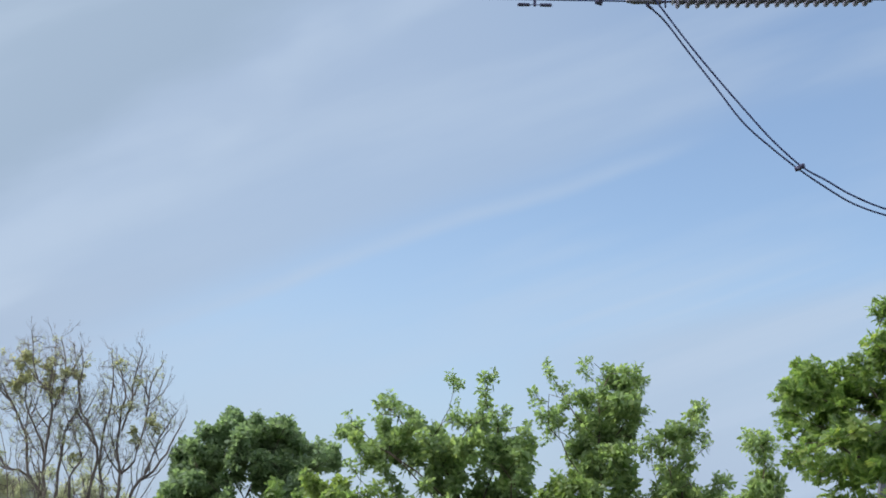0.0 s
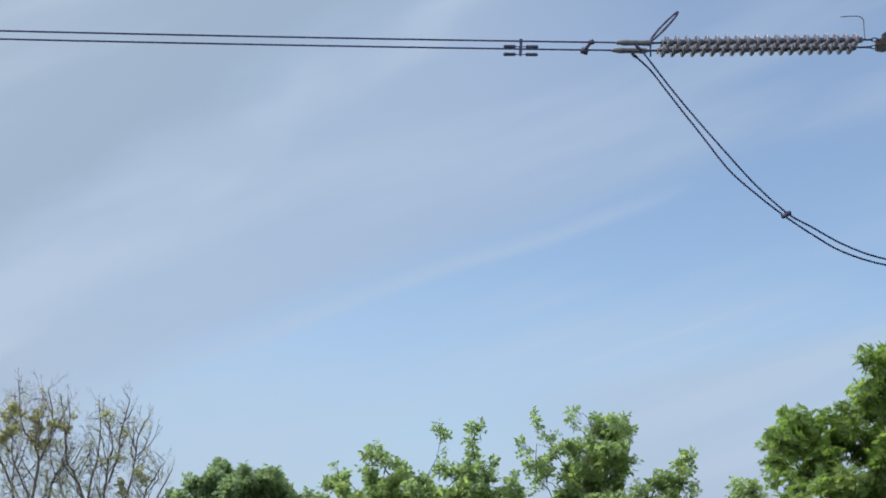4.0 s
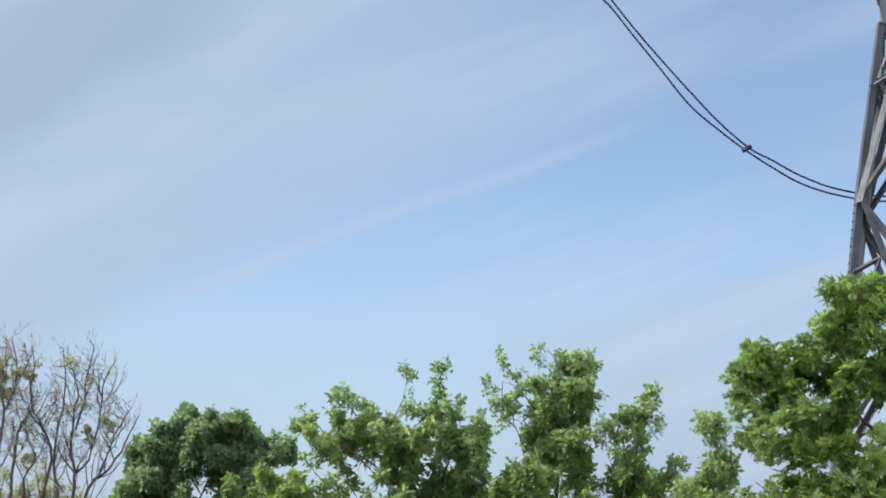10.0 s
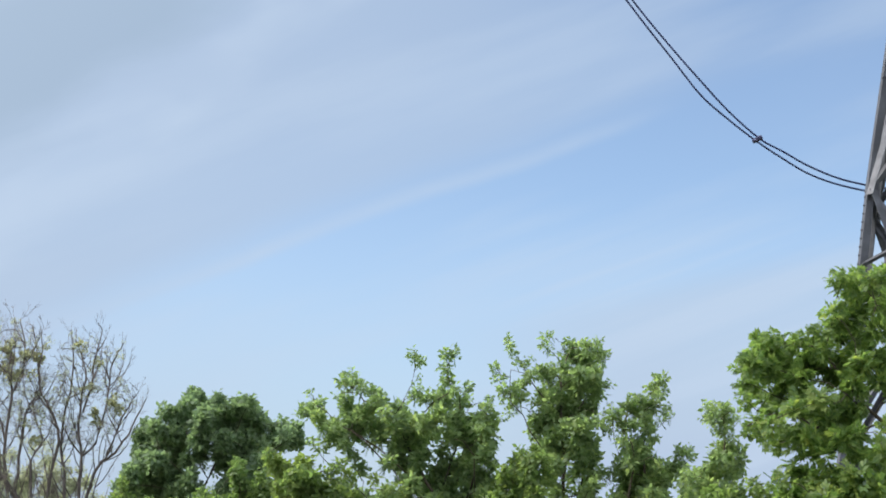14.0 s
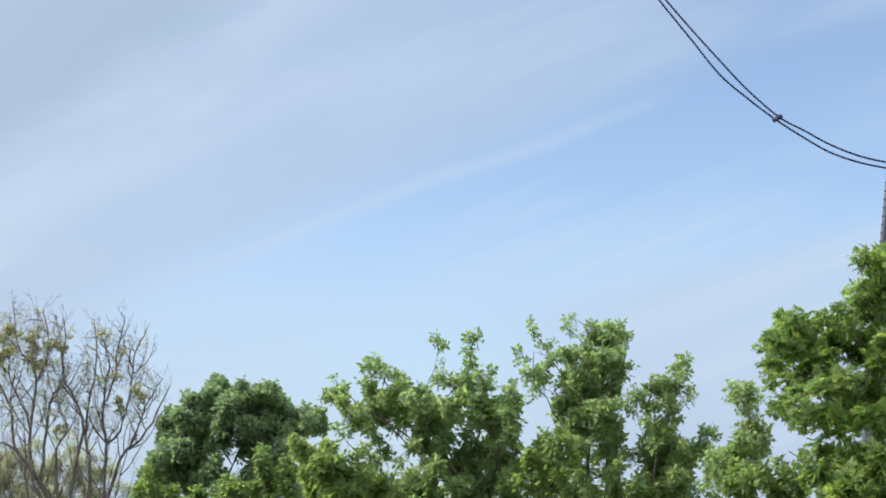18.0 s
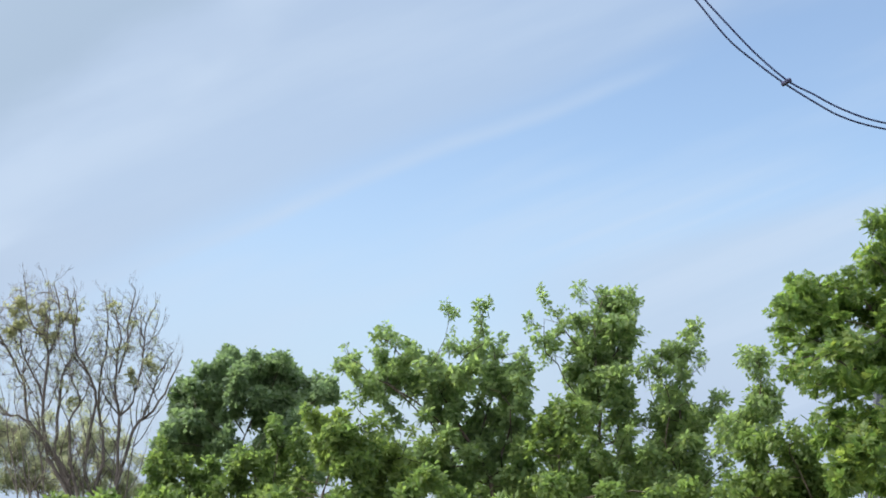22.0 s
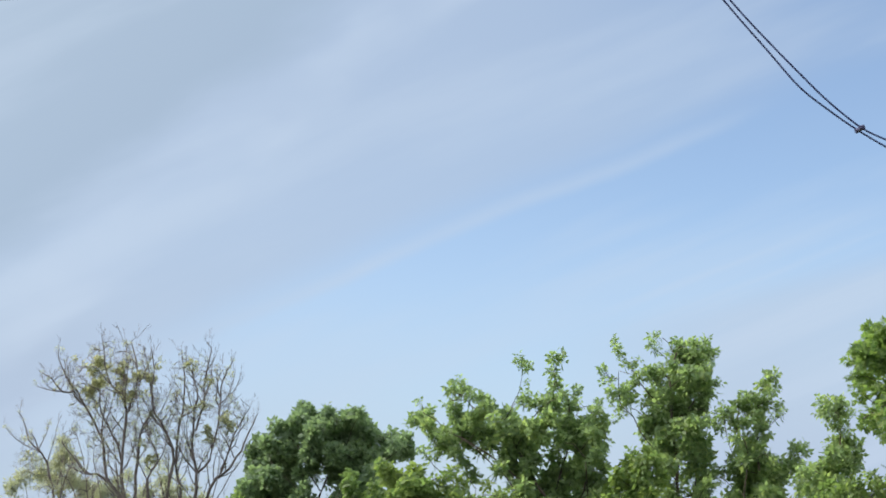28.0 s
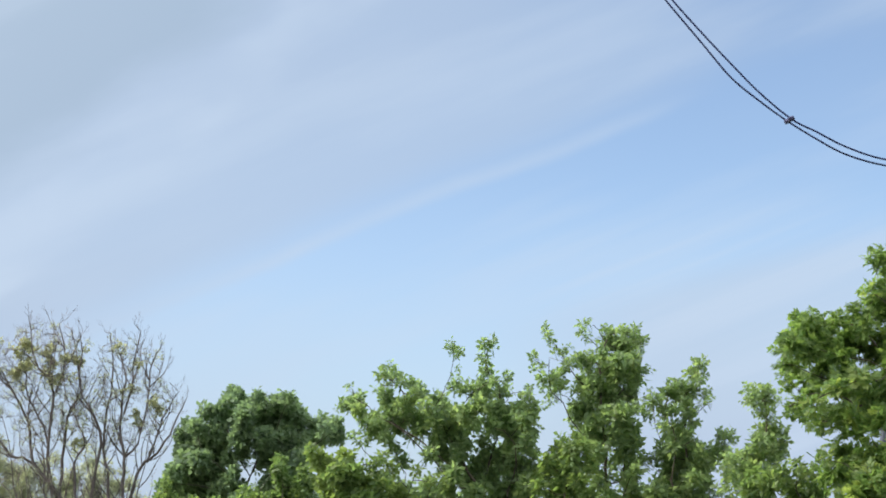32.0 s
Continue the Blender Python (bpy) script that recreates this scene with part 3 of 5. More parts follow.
def make_spacer(a, b, label, size):
    sp = thing("spacer", a, label, "spacer")
    v = b - a
    part("bar", tube(bmesh.new(), [v * 0.0, v * 0.5, v * 1.0], 0.026 * size, 8), FITTING, sp)
    for p in (v * 0.0, v * 1.0):
        part("grip", lathe(bmesh.new(), [(-0.055, 0.03), (-0.05, 0.05), (0.05, 0.05), (0.055, 0.03)], p, Vector((ALONG.x, ALONG.y, -0.4)), 10), FITTING, sp)
    return sp


JUMPER_NEAR = [(4.28, 27.25, 12.51), (4.8, 27.3, 11.87), (5.33, 27.35, 11.25), (5.86, 27.4, 10.66), (6.44, 27.45, 10.14), (6.91, 27.5, 9.89), (7.45, 27.55, 9.6), (8.16, 27.6, 9.35),
               (9.2, 27.75, 9.24), (10.3, 27.9, 9.40), (11.6, 28.1, 10.2), (13.0, 28.3, 11.8), (14.0, 28.45, 13.4)]
JUMPER_FAR = [(3.9, 27.62, 13.09), (4.32, 27.65, 12.52), (4.86, 27.7, 11.81), (5.4, 27.75, 11.1), (5.94, 27.8, 10.62), (6.46, 27.85, 10.22), (7.01, 27.9, 9.86), (7.55, 27.95, 9.56), (8.27, 28.0, 9.34),
              (9.2, 28.1, 9.24), (10.3, 28.25, 9.40), (11.6, 28.4, 10.2), (13.0, 28.6, 11.8), (14.0, 28.75, 13.4)]
make_strings()
make_yokes()
make_line()

# ---------------------------------------------------------------- trees: leaves


def blade(bm, at, along, up, length, width, bend=0.15):
    """One leaf blade: folded along the midrib and bent at the tip."""
    along = along.normalized()
    side = along.cross(up)
    if side.length < 1e-3:
        side = along.cross(Vector((1, 0, 0)))
    side.normalize()
    n = side.cross(along)
    a = bm.verts.new(at)
    m1 = bm.verts.new(at + along * (0.5 * length) - n * (0.03 * length))
    tip = bm.verts.new(at + along * (0.96 * length) - n * (bend * length))
    l1 = bm.verts.new(at + along * (0.42 * length) + side * (0.5 * width) + n * (0.10 * width))
    r1 = bm.verts.new(at + along * (0.42 * length) - side * (0.5 * width) + n * (0.10 * width))
    for f in ((a, l1, m1), (a, m1, r1), (l1, tip, m1), (m1, tip, r1)):
        bm.faces.new(f).smooth = True


def pinnate_twig(name, material, rng, fronds=7, frond=0.24, pairs=4, long=0.085, wide=0.034):
    """A shoot with feathered leaves: stalks that spread upwards and outwards, with leaflets in pairs and one at the tip."""
    bm = bmesh.new()
    tube(bm, [(0, 0, -0.16), (0.01, 0, 0.02), (0, 0.01, 0.10)], [0.008, 0.006, 0.004], 4)
    for k in range(fronds):
        turn = k * 2.4 + rng.uniform(-0.3, 0.3)
        out = Vector((math.cos(turn), math.sin(turn), 0))
        reach, steep = frond * rng.uniform(0.7, 1.15), 0.05 + 1.1 * k / fronds + rng.uniform(0.0, 0.3)
        droop = rng.uniform(0.15, 0.40)
        root = Vector((0, 0, -0.04 + 0.14 * (k + 1) / fronds))

        def at(t):
            return root + out * (reach * t) + Vector((0, 0, reach * (steep * t - droop * t * t)))

        side = Vector((-out.y, out.x, 0))
        bm.faces.new([bm.verts.new(root), bm.verts.new(at(0.5)), bm.verts.new(at(1.0)), bm.verts.new(at(0.5) + Vector((0, 0, 0.006)))])
        for j in range(pairs):
            t = 0.30 + 0.62 * j / (pairs - 1)
            ahead = (at(min(t + 0.05, 1.0)) - at(t - 0.05)).normalized()
            up = side.cross(ahead)
            up = up if up.z > 0 else -up
            for sgn in (-1, 1):
                way = side * sgn * rng.uniform(0.55, 0.85) + ahead * rng.uniform(0.7, 1.1) + up * rng.uniform(-0.25, 0.15)
                blade(bm, at(t), way, up + side * sgn * rng.uniform(-1.1, 0.5), long * rng.uniform(0.8, 1.15), wide * rng.uniform(0.85, 1.2), rng.uniform(0.0, 0.2))
        blade(bm, at(1.0), at(1.0) - at(0.9), Vector((0, 0, 1)), long, wide, 0.1)
    return mesh_of(name, bm, material)


def broad_twig(name, material, rng, size=0.30, leaves=26, wide=0.050, long=0.09, rise=(-0.1, 0.9)):
    """A twig end with many simple leaves on short stalks."""
    bm = bmesh.new()
    top = size * 0.65
    tube(bm, [(0, 0, -0.14), (0.01, 0, top * 0.5), (0, 0.01, top)], [0.007, 0.005, 0.003], 4)
    for k in range(leaves):
        turn = k * 2.4 + rng.uniform(-0.4, 0.4)
        t = (k + 0.5) / leaves
        reach = size * (0.05 + 0.36 * rng.random()) * (1.1 - 0.6 * t)
        root = Vector((0, 0, top * t))
        p = root + Vector((math.cos(turn) * reach, math.sin(turn) * reach, rng.uniform(-0.02, 0.08)))
        d = Vector((math.cos(turn + rng.uniform(-0.9, 0.9)), math.sin(turn + rng.uniform(-0.9, 0.9)), rng.uniform(*rise)))
        up = Vector((rng.uniform(-1.4, 1.4), rng.uniform(-1.4, 1.4), 0.6))
        bm.faces.new([bm.verts.new(root), bm.verts.new(p), bm.verts.new(p + Vector((0, 0, 0.006)))])
        blade(bm, p, d, up, long * rng.uniform(0.7, 1.2), wide * rng.uniform(0.8, 1.2))
    return mesh_of(name, bm, material)


def bare_twig(name, material, rng, size=0.42):
    """A leafless twig: a zigzag shoot with straight side shoots that strive upwards."""
    bm = bmesh.new()
    axis = [Vector((0.02 * rng.uniform(-1, 1), 0.02 * rng.uniform(-1, 1), size * k / 5)) for k in range(6)]
    axis[0] = Vector((0, 0, 0))
    tube(bm, axis, [0.0068, 0.006, 0.0054, 0.005, 0.0045, 0.0033], 3, cap=False)
    for k in range(4):
        t = rng.uniform(0.1, 0.75)
        p = axis[min(4, int(t * 5))].lerp(axis[min(5, int(t * 5) + 1)], t * 5 % 1)
        turn, reach = rng.uniform(0, 6.28), size * rng.uniform(0.22, 0.55)
        out = Vector((math.cos(turn), math.sin(turn), 0))
        tube(bm, [p, p + out * (0.30 * reach) + Vector((0, 0, 0.30 * reach)), p + out * (0.50 * reach) + Vector((0, 0, 0.85 * reach))], [0.0062, 0.0052, 0.0036], 3, cap=False)
    return mesh_of(name, bm, material)


# ---------------------------------------------------------------- trees: wood


def fill(lobes, count, rng, tight=0.0):
    """Points spread through the lobes of a crown, more of them near the surface."""
    area = np.array([r ** 1.9 for *_, r in lobes])
    pick = rng.choice(len(lobes), count, p=area / area.sum())
    d = rng.normal(size=(count, 3))
    d /= np.linalg.norm(d, axis=1)[:, None]
    rad = rng.random(count) ** 0.45
    c = np.array([l[:3] for l in lobes])[pick]
    r = np.array([l[3] for l in lobes])[pick]
    return c + d * (rad * np.maximum(r * 0.9 - tight, 0.04))[:, None] * np.array([1.0, 1.25, 1.0])


def tufts(lobes, dense, rng, inset=0.11):
    """Places for leafy twigs, and how large each twig is: through the lobes and from each lobe to its neighbours, with gaps where no lobes meet."""
    spots, big = [], []
    at, rad = np.array([l[:3] for l in lobes]), np.array([l[3] for l in lobes])

    def put(p, r):
        size = min(1.0, max(0.55, (r + 0.05) / 0.15)) * rng.uniform(0.85, 1.1)
        d = rng.normal(size=3)
        d *= max(r - inset * size, 0.4 * r) * rng.random() ** 0.4 / np.linalg.norm(d)
        spots.append(p + d * np.array([1.0, 1.8, 1.0]))
        big.append(size)

    for p, r in zip(at, rad):
        for _ in range(max(1, round(0.55 * dense * (r / 0.1) ** 2 * rng.uniform(0.6, 1.3)))):
            put(p, r)
        flat = np.linalg.norm((at - p) * np.array([1.0, 0.25, 1.0]), axis=1)
        for j in np.argsort(flat)[1:5]:
            if flat[j] < 1.35 * (r + rad[j]) + 0.03:
                for _ in range(rng.poisson(0.11 * dense * (min(r, rad[j]) / 0.1) ** 2)):
                    put(p + (at[j] - p) * rng.uniform(0.2, 0.8), 0.8 * min(r, rad[j]))
    return np.array(spots), np.array(big)


def grow(stems, aims, step, kill, rng, rise=0.15, rounds=140, wild=0.22, apart=0.0):
    """Branches that grow from the stems towards the aims. Returns nodes, parents."""
    nodes, parent = [], []
    for stem in stems:
        prev = -1
        for p in stem:
            nodes.append(np.array(p, float))
            parent.append(prev)
            prev = len(nodes) - 1
    pos = np.array(nodes)
    dist = np.full(len(aims), 1e9)
    near = np.zeros(len(aims), int)

    def update(start):
        d = np.linalg.norm(aims[:, None] - pos[None, start:], axis=2)
        k = d.argmin(1)
        m = d[np.arange(len(aims)), k]
        better = m < dist
        dist[better], near[better] = m[better], k[better] + start

    update(0)
    alive = np.ones(len(aims), bool)
    for _ in range(rounds):
        alive &= dist > kill
        if not alive.any():
            break
        who = np.where(alive)[0]
        v = aims[who] - pos[near[who]]
        v /= np.linalg.norm(v, axis=1)[:, None]
        pull = {}
        for k, w in zip(near[who], v):
            pull[k] = pull.get(k, 0) + w
        fresh, start = [], len(pos)
        for k, w in pull.items():
            w = w / max(np.linalg.norm(w), 1e-6) + np.array([0, 0, rise]) + rng.normal(size=3) * wild
            tip = pos[k] + step * w / np.linalg.norm(w)
            # a shoot that would run back into the wood stops
            if apart and np.linalg.norm(pos - tip, axis=1).min() < apart:
                continue
            fresh.append(tip)
            parent.append(k)
        if not fresh:
            break
        pos = np.concatenate([pos, np.array(fresh)])
        update(start)
    return pos, np.array(parent)


def thickness(parent, tip, power=2.3):
    r = np.zeros(len(parent))
    kids = np.zeros(len(parent), int)
    for k in range(len(parent) - 1, -1, -1):
        if kids[k] == 0:
            r[k] = tip ** power
        if parent[k] >= 0:
            r[parent[k]] += r[k]
            kids[parent[k]] += 1
    return r ** (1 / power), kids


def wood(tree, base, pos, parent, radius, bark, thin=0.0):
    """Trunk, limbs and twigs as meshes under the tree."""
    n = len(pos)
    kids = [[] for _ in range(n)]
    for k in range(n):
        if parent[k] >= 0:
            kids[parent[k]].append(k)
    main = [max(c, key=lambda j: radius[j]) if c else -1 for c in kids]
    chains = []
    heads = [k for k in range(n) if parent[k] < 0] + [j for k in range(n) for j in kids[k] if j != main[k]]
    order = sorted(heads)
    for h in order:
        chain = [h]
        while main[chain[-1]] >= 0:
            chain.append(main[chain[-1]])
        root = parent[h]
        chains.append((h, root, chain))
        # a chain off a stem starts a limb of its own; a chain off a limb belongs to that limb
        if root < 0:
            limb = -h - 1
        else:
            up = limb_of[root]
            limb = h if up < 0 else up
        for c in chain:
            limb_of[c] = limb
    groups = {}
    for h, root, chain in chains:
        groups.setdefault(limb_of[h], []).append((root, chain))
    small = bmesh.new()
    for limb, some in groups.items():
        size = sum(len(c) for _, c in some)
        bm = small if (limb >= 0 and size < 8) else bmesh.new()
        for root, chain in some:
            pts = ([root] if root >= 0 else []) + chain
            if len(pts) < 2:
                continue
            keep = [j for i, j in enumerate(pts) if i % 2 == 0 or i == len(pts) - 1] if len(pts) > 5 else pts
            rr = [max(min(radius[j], radius[keep[1]] if j == root else 9), thin) for j in keep]
            tube(bm, [Vector(pos[j].tolist()) - base for j in keep], rr, 8 if rr[0] > 0.05 else 5 if rr[0] > 0.02 else 3, cap=False)
        if bm is not small:
            part("trunk" if limb < 0 else "limb", bm, bark, tree)
    if len(small.verts):
        tagged(part("twig_mass", small, bark, tree), kind="stuff")
    else:
        small.free()


limb_of = {}


def leaf_out(tree, base, spots, ways, twigs, rng, size=(0.75, 1.2), loose=300, name="leafy_twig", rest="leaf_mass", big=None, sink=0.0):
    """Leafy twigs at the spots: the nearer ones are parts of their own, the rest is one mass."""
    order = np.argsort(spots[:, 1])
    heaps = []
    for n, k in enumerate(order):
        way = Vector(ways[k].tolist()) * 0.8 + Vector((0, 0, 0.75)) + Vector((rng.normal(size=3) * 0.25).tolist())
        m = Matrix.Translation(Vector(spots[k].tolist()) - base) @ way.to_track_quat("Z", "Y").to_matrix().to_4x4() @ pose(0, 0, 0, 0, 0, rng.uniform(0, 360))
        s = rng.uniform(*size) * (1.0 if big is None else big[k])
        m = m @ Matrix.Diagonal((s, s, s * rng.uniform(0.85, 1.15), 1)) @ Matrix.Translation((0, 0, -sink))
        data = twigs[rng.integers(len(twigs))]
        if n < loose:
            ob = part(name, data, None, tree)
            ob.matrix_basis = m
        else:
            heaps.append((data, m))
    if heaps:
        verts, faces, count = [], [], 0
        for data, m in heaps:
            co = np.empty(len(data.vertices) * 3)
            data.vertices.foreach_get("co", co)
            co = co.reshape(-1, 3) @ np.array(m.to_3x3()).T + np.array(m.translation)
            verts.append(co)
            faces += [tuple(v + count for v in p.vertices) for p in data.polygons]
            count += len(co)
        mesh = bpy.data.meshes.new(rest)
        mesh.from_pydata(np.concatenate(verts).tolist(), [], faces)
        mesh.materials.append(twigs[0].materials[0])
        tagged(part(rest, mesh, None, tree), kind="stuff")


def make_tree(name, lobes, foot, twigs, bark, label, category, seed, sprays, aims=220, tip=0.006, step=0.14, stems=1, skirt=0, size=(0.8, 1.15), inset=0.11):
    rng = np.random.default_rng(seed)
    base = Vector((foot[0], foot[1], -0.12))
    tree = thing(name, base, label, category)
    lobes, low_lobes = list(lobes), []
    zs = min(z - r for _, _, z, r in lobes)
    wide = max(abs(x - foot[0]) for x, *_ in lobes)
    for _ in range(skirt):
        # foliage lower down and on the far side of the crown
        a, d = rng.uniform(0, 2 * math.pi), rng.uniform(0.2, 0.8) * wide
        low_lobes.append((foot[0] + d * math.cos(a), foot[1] + 0.3 + 0.7 * abs(d * math.sin(a)), rng.uniform(0.9, max(zs + 0.5, 1.3)), rng.uniform(0.3, 0.5)))
    target = np.concatenate([fill(lobes, aims, rng), np.array([l[:3] for l in lobes])])
    if skirt:
        target = np.concatenate([target, fill(low_lobes, 12 * skirt, rng)])
    lines = []
    for k in range(stems):
        a = 2 * math.pi * k / stems + 0.6
        off = 0.16 * (stems > 1)
        h = max(zs + 0.35, 0.9) * (1 if stems == 1 else 0.45)
        steps = max(3, int(h / step))
        lines.append([(foot[0] + off * math.cos(a) * (1 + 1.2 * i / steps) + 0.05 * math.sin(i * 0.5 + seed), foot[1] + off * math.sin(a) * (1 + 1.2 * i / steps) + 0.04 * math.cos(i * 0.4), -0.12 + (h + 0.12) * i / steps) for i in range(steps + 1)])
    pos, parent = grow(lines, target, step, step * 1.3, rng)
    radius, kids = thickness(parent, tip)
    limb_of.clear()
    wood(tree, base, pos, parent, radius, bark, thin=tip * 0.6)
    if sprays:
        spots, big = tufts(lobes, sprays, rng, inset)
        if skirt:
            spots = np.concatenate([spots, fill(low_lobes, 30 * skirt, rng, 0.05)])
            big = np.concatenate([big, np.ones(30 * skirt)])
        # no branch ends bare
        tips = pos[(kids == 0) & (pos[:, 2] > zs)]
        bald = tips[np.linalg.norm(tips[:, None] - spots[None], axis=2).min(1) > 0.17]
        spots, big = np.concatenate([spots, bald]), np.concatenate([big, np.full(len(bald), 0.75)])
        d = spots[:, None] - pos[None]
        near = pos[np.linalg.norm(d, axis=2).argmin(1)]
        ways = spots - near
        ways /= np.maximum(np.linalg.norm(ways, axis=1), 0.05)[:, None]
        leaf_out(tree, base, spots, ways, twigs, rng, size, big=big, sink=0.09)


# ---------------------------------------------------------------- trees: crowns, as lobes of (x, y, z, radius), and stems as (x, z)
DARK_TOP_A = [
    (-4.67, 30.71, 5.45, 0.162), (-4.7, 30.02, 5.22, 0.102), (-4.51, 30.76, 5.31, 0.116), (-3.97, 29.33, 5.25, 0.144), (-4.06, 30.17, 5.17, 0.16),
    (-3.66, 29.8, 5.19, 0.135), (-3.7, 30.48, 5.09, 0.138), (-3.39, 29.48, 5.2, 0.1), (-3.46, 30.59, 5.15, 0.116), (-3.28, 30.07, 4.96, 0.136),
    (-3.37, 30.64, 4.83, 0.139), (-4.92, 29.96, 5.01, 0.158), (-5.1, 29.89, 5.04, 0.113),
]
DARK_TOP_B = [
    (-4.83, 30.46, 4.95, 0.207), (-5.57, 30.77, 4.85, 0.151), (-5.24, 29.79, 4.68, 0.135), (-5.72, 30.75, 4.59, 0.151), (-5.73, 30.69, 4.34, 0.151),
    (-4.29, 29.48, 4.87, 0.223), (-3.98, 30.17, 4.89, 0.228), (-3.63, 30.33, 4.79, 0.229), (-3.03, 30.71, 4.79, 0.104), (-2.79, 30.27, 4.81, 0.103),
    (-2.69, 29.41, 4.56, 0.1), (-2.53, 30, 4.73, 0.113), (-2.47, 29.99, 4.5, 0.147),
]
DARK_LOW_A = [
    (-4.86, 30, 4.65, 0.272), (-5.32, 30.73, 4.5, 0.255), (-4.37, 29.76, 4.51, 0.247), (-3.87, 29.56, 4.45, 0.246), (-3.5, 30.04, 4.45, 0.272),
    (-3.09, 30.23, 4.44, 0.206), (-2.88, 30.7, 4.51, 0.162), (-5.55, 30.13, 4.03, 0.182), (-5.15, 29.63, 4.06, 0.224), (-5.02, 30.69, 4.22, 0.255),
    (-4.6, 29.99, 4.11, 0.181), (-3.92, 30.28, 4.07, 0.206), (-3.54, 29.96, 3.99, 0.249), (-3.11, 29.55, 4.01, 0.201), (-5.46, 30.31, 3.74, 0.252),
    (-5.08, 30.43, 3.8, 0.253),
]
DARK_LOW_B = [
    (-4.56, 29.51, 3.62, 0.156), (-3.76, 29.94, 3.59, 0.226), (-3.4, 29.78, 3.58, 0.248), (-5.67, 29.47, 3.76, 0.156), (-5.78, 29.55, 3.5, 0.179),
    (-5.64, 30.74, 3.43, 0.232), (-5.16, 30.61, 3.42, 0.254), (-3.46, 29.81, 3.25, 0.225), (-6.02, 30.38, 3.24, 0.207), (-4.38, 29.27, 3.17, 0.155),
    (-4.45, 30.66, 4.18, 0.116), (-4.02, 30.06, 4.2, 0.125), (-4.29, 30.51, 4.4, 0.115), (-4.5, 29.64, 3.83, 0.112), (-3.89, 29.8, 3.51, 0.124),
    (-4.41, 29.76, 3.44, 0.101),
]
THICKET_W_A = [
    (-3.34, 27.58, 3.82, 0.094), (-3.31, 27.14, 3.61, 0.123), (-3.25, 27.2, 3.44, 0.154), (-3.16, 27.56, 3.24, 0.177), (-3.51, 27.52, 3.16, 0.135),
    (-2.97, 27.12, 3.35, 0.133), (-2.84, 27.05, 3.15, 0.143), (-3.94, 27.45, 3.26, 0.104), (-3.81, 26.89, 3.04, 0.142), (-4.01, 27.11, 2.9, 0.164),
    (-4.48, 27.5, 3.05, 0.135), (-4.43, 27.53, 2.82, 0.166), (-4.22, 26.99, 2.55, 0.173), (-4.83, 26.86, 3.05, 0.122), (-4.82, 27.43, 2.82, 0.176),
    (-4.67, 27.3, 2.54, 0.186), (-5.13, 26.99, 2.97, 0.153), (-5.21, 27.2, 2.68, 0.185), (-4.96, 26.86, 2.43, 0.183),
]
THICKET_W_B = [
    (-3.94, 27.36, 2.68, 0.176), (-3.74, 27.22, 2.44, 0.185), (-3.56, 27.36, 2.84, 0.155), (-3.42, 26.87, 2.54, 0.183), (-3.17, 27.32, 2.86, 0.175),
    (-3.04, 27.1, 2.55, 0.184), (-2.73, 27.2, 2.9, 0.154), (-2.68, 27.07, 2.55, 0.184), (-2.82, 27.31, 3.62, 0.103), (-2.7, 27.25, 3.41, 0.124),
    (-2.89, 27.29, 3.45, 0.103), (-3.63, 26.85, 3.12, 0.101), (-3.76, 27.07, 3.33, 0.061), (-5.29, 26.86, 3.43, 0.091), (-5.43, 27.11, 3.18, 0.113),
    (-5.53, 27.18, 2.91, 0.103), (-5.2, 26.89, 3.15, 0.112), (-5.42, 27.33, 2.72, 0.134), (-5.6, 27.19, 2.54, 0.103),
]
LIGHT_A = [
    (-2.19, 21.8, 3.49, 0.074), (-2.09, 21.9, 3.39, 0.099), (-1.98, 22.23, 3.3, 0.126), (-1.7, 21.89, 3.38, 0.099), (-1.77, 21.39, 3.13, 0.129),
    (-1.57, 21.45, 3.15, 0.13), (-2, 21.99, 3.06, 0.125), (-1.7, 21.62, 2.93, 0.131), (-1.49, 22.06, 3.01, 0.125), (-1.36, 21.81, 3.27, 0.066),
    (-1.26, 21.68, 3.32, 0.066), (-1.18, 22.04, 3.4, 0.075), (-1.47, 21.48, 2.75, 0.146), (-1.67, 21.58, 2.61, 0.13), (-1.3, 21.59, 2.75, 0.131),
    (-1.38, 21.72, 2.52, 0.148),
]
LIGHT_B = [
    (-1.14, 22.21, 2.66, 0.134), (-1.21, 22.11, 2.39, 0.15), (-0.95, 22.12, 2.78, 0.117), (-0.84, 21.93, 2.57, 0.141), (-1.65, 21.31, 2.25, 0.113),
    (-1.43, 21.59, 2.23, 0.139), (-0.96, 21.8, 2.26, 0.148), (-0.68, 22.2, 2.66, 0.134), (-0.59, 21.66, 2.35, 0.147), (-1.92, 21.85, 2.77, 0.107),
    (-1.06, 22.15, 3.24, 0.084), (-1.15, 21.64, 2.96, 0.098), (-0.97, 22.05, 2.9, 0.1), (-0.67, 21.9, 3.19, 0.066), (-0.49, 21.83, 3.02, 0.066),
    (-0.33, 21.93, 3.08, 0.066), (-1.28, 21.78, 3.09, 0.082),
]
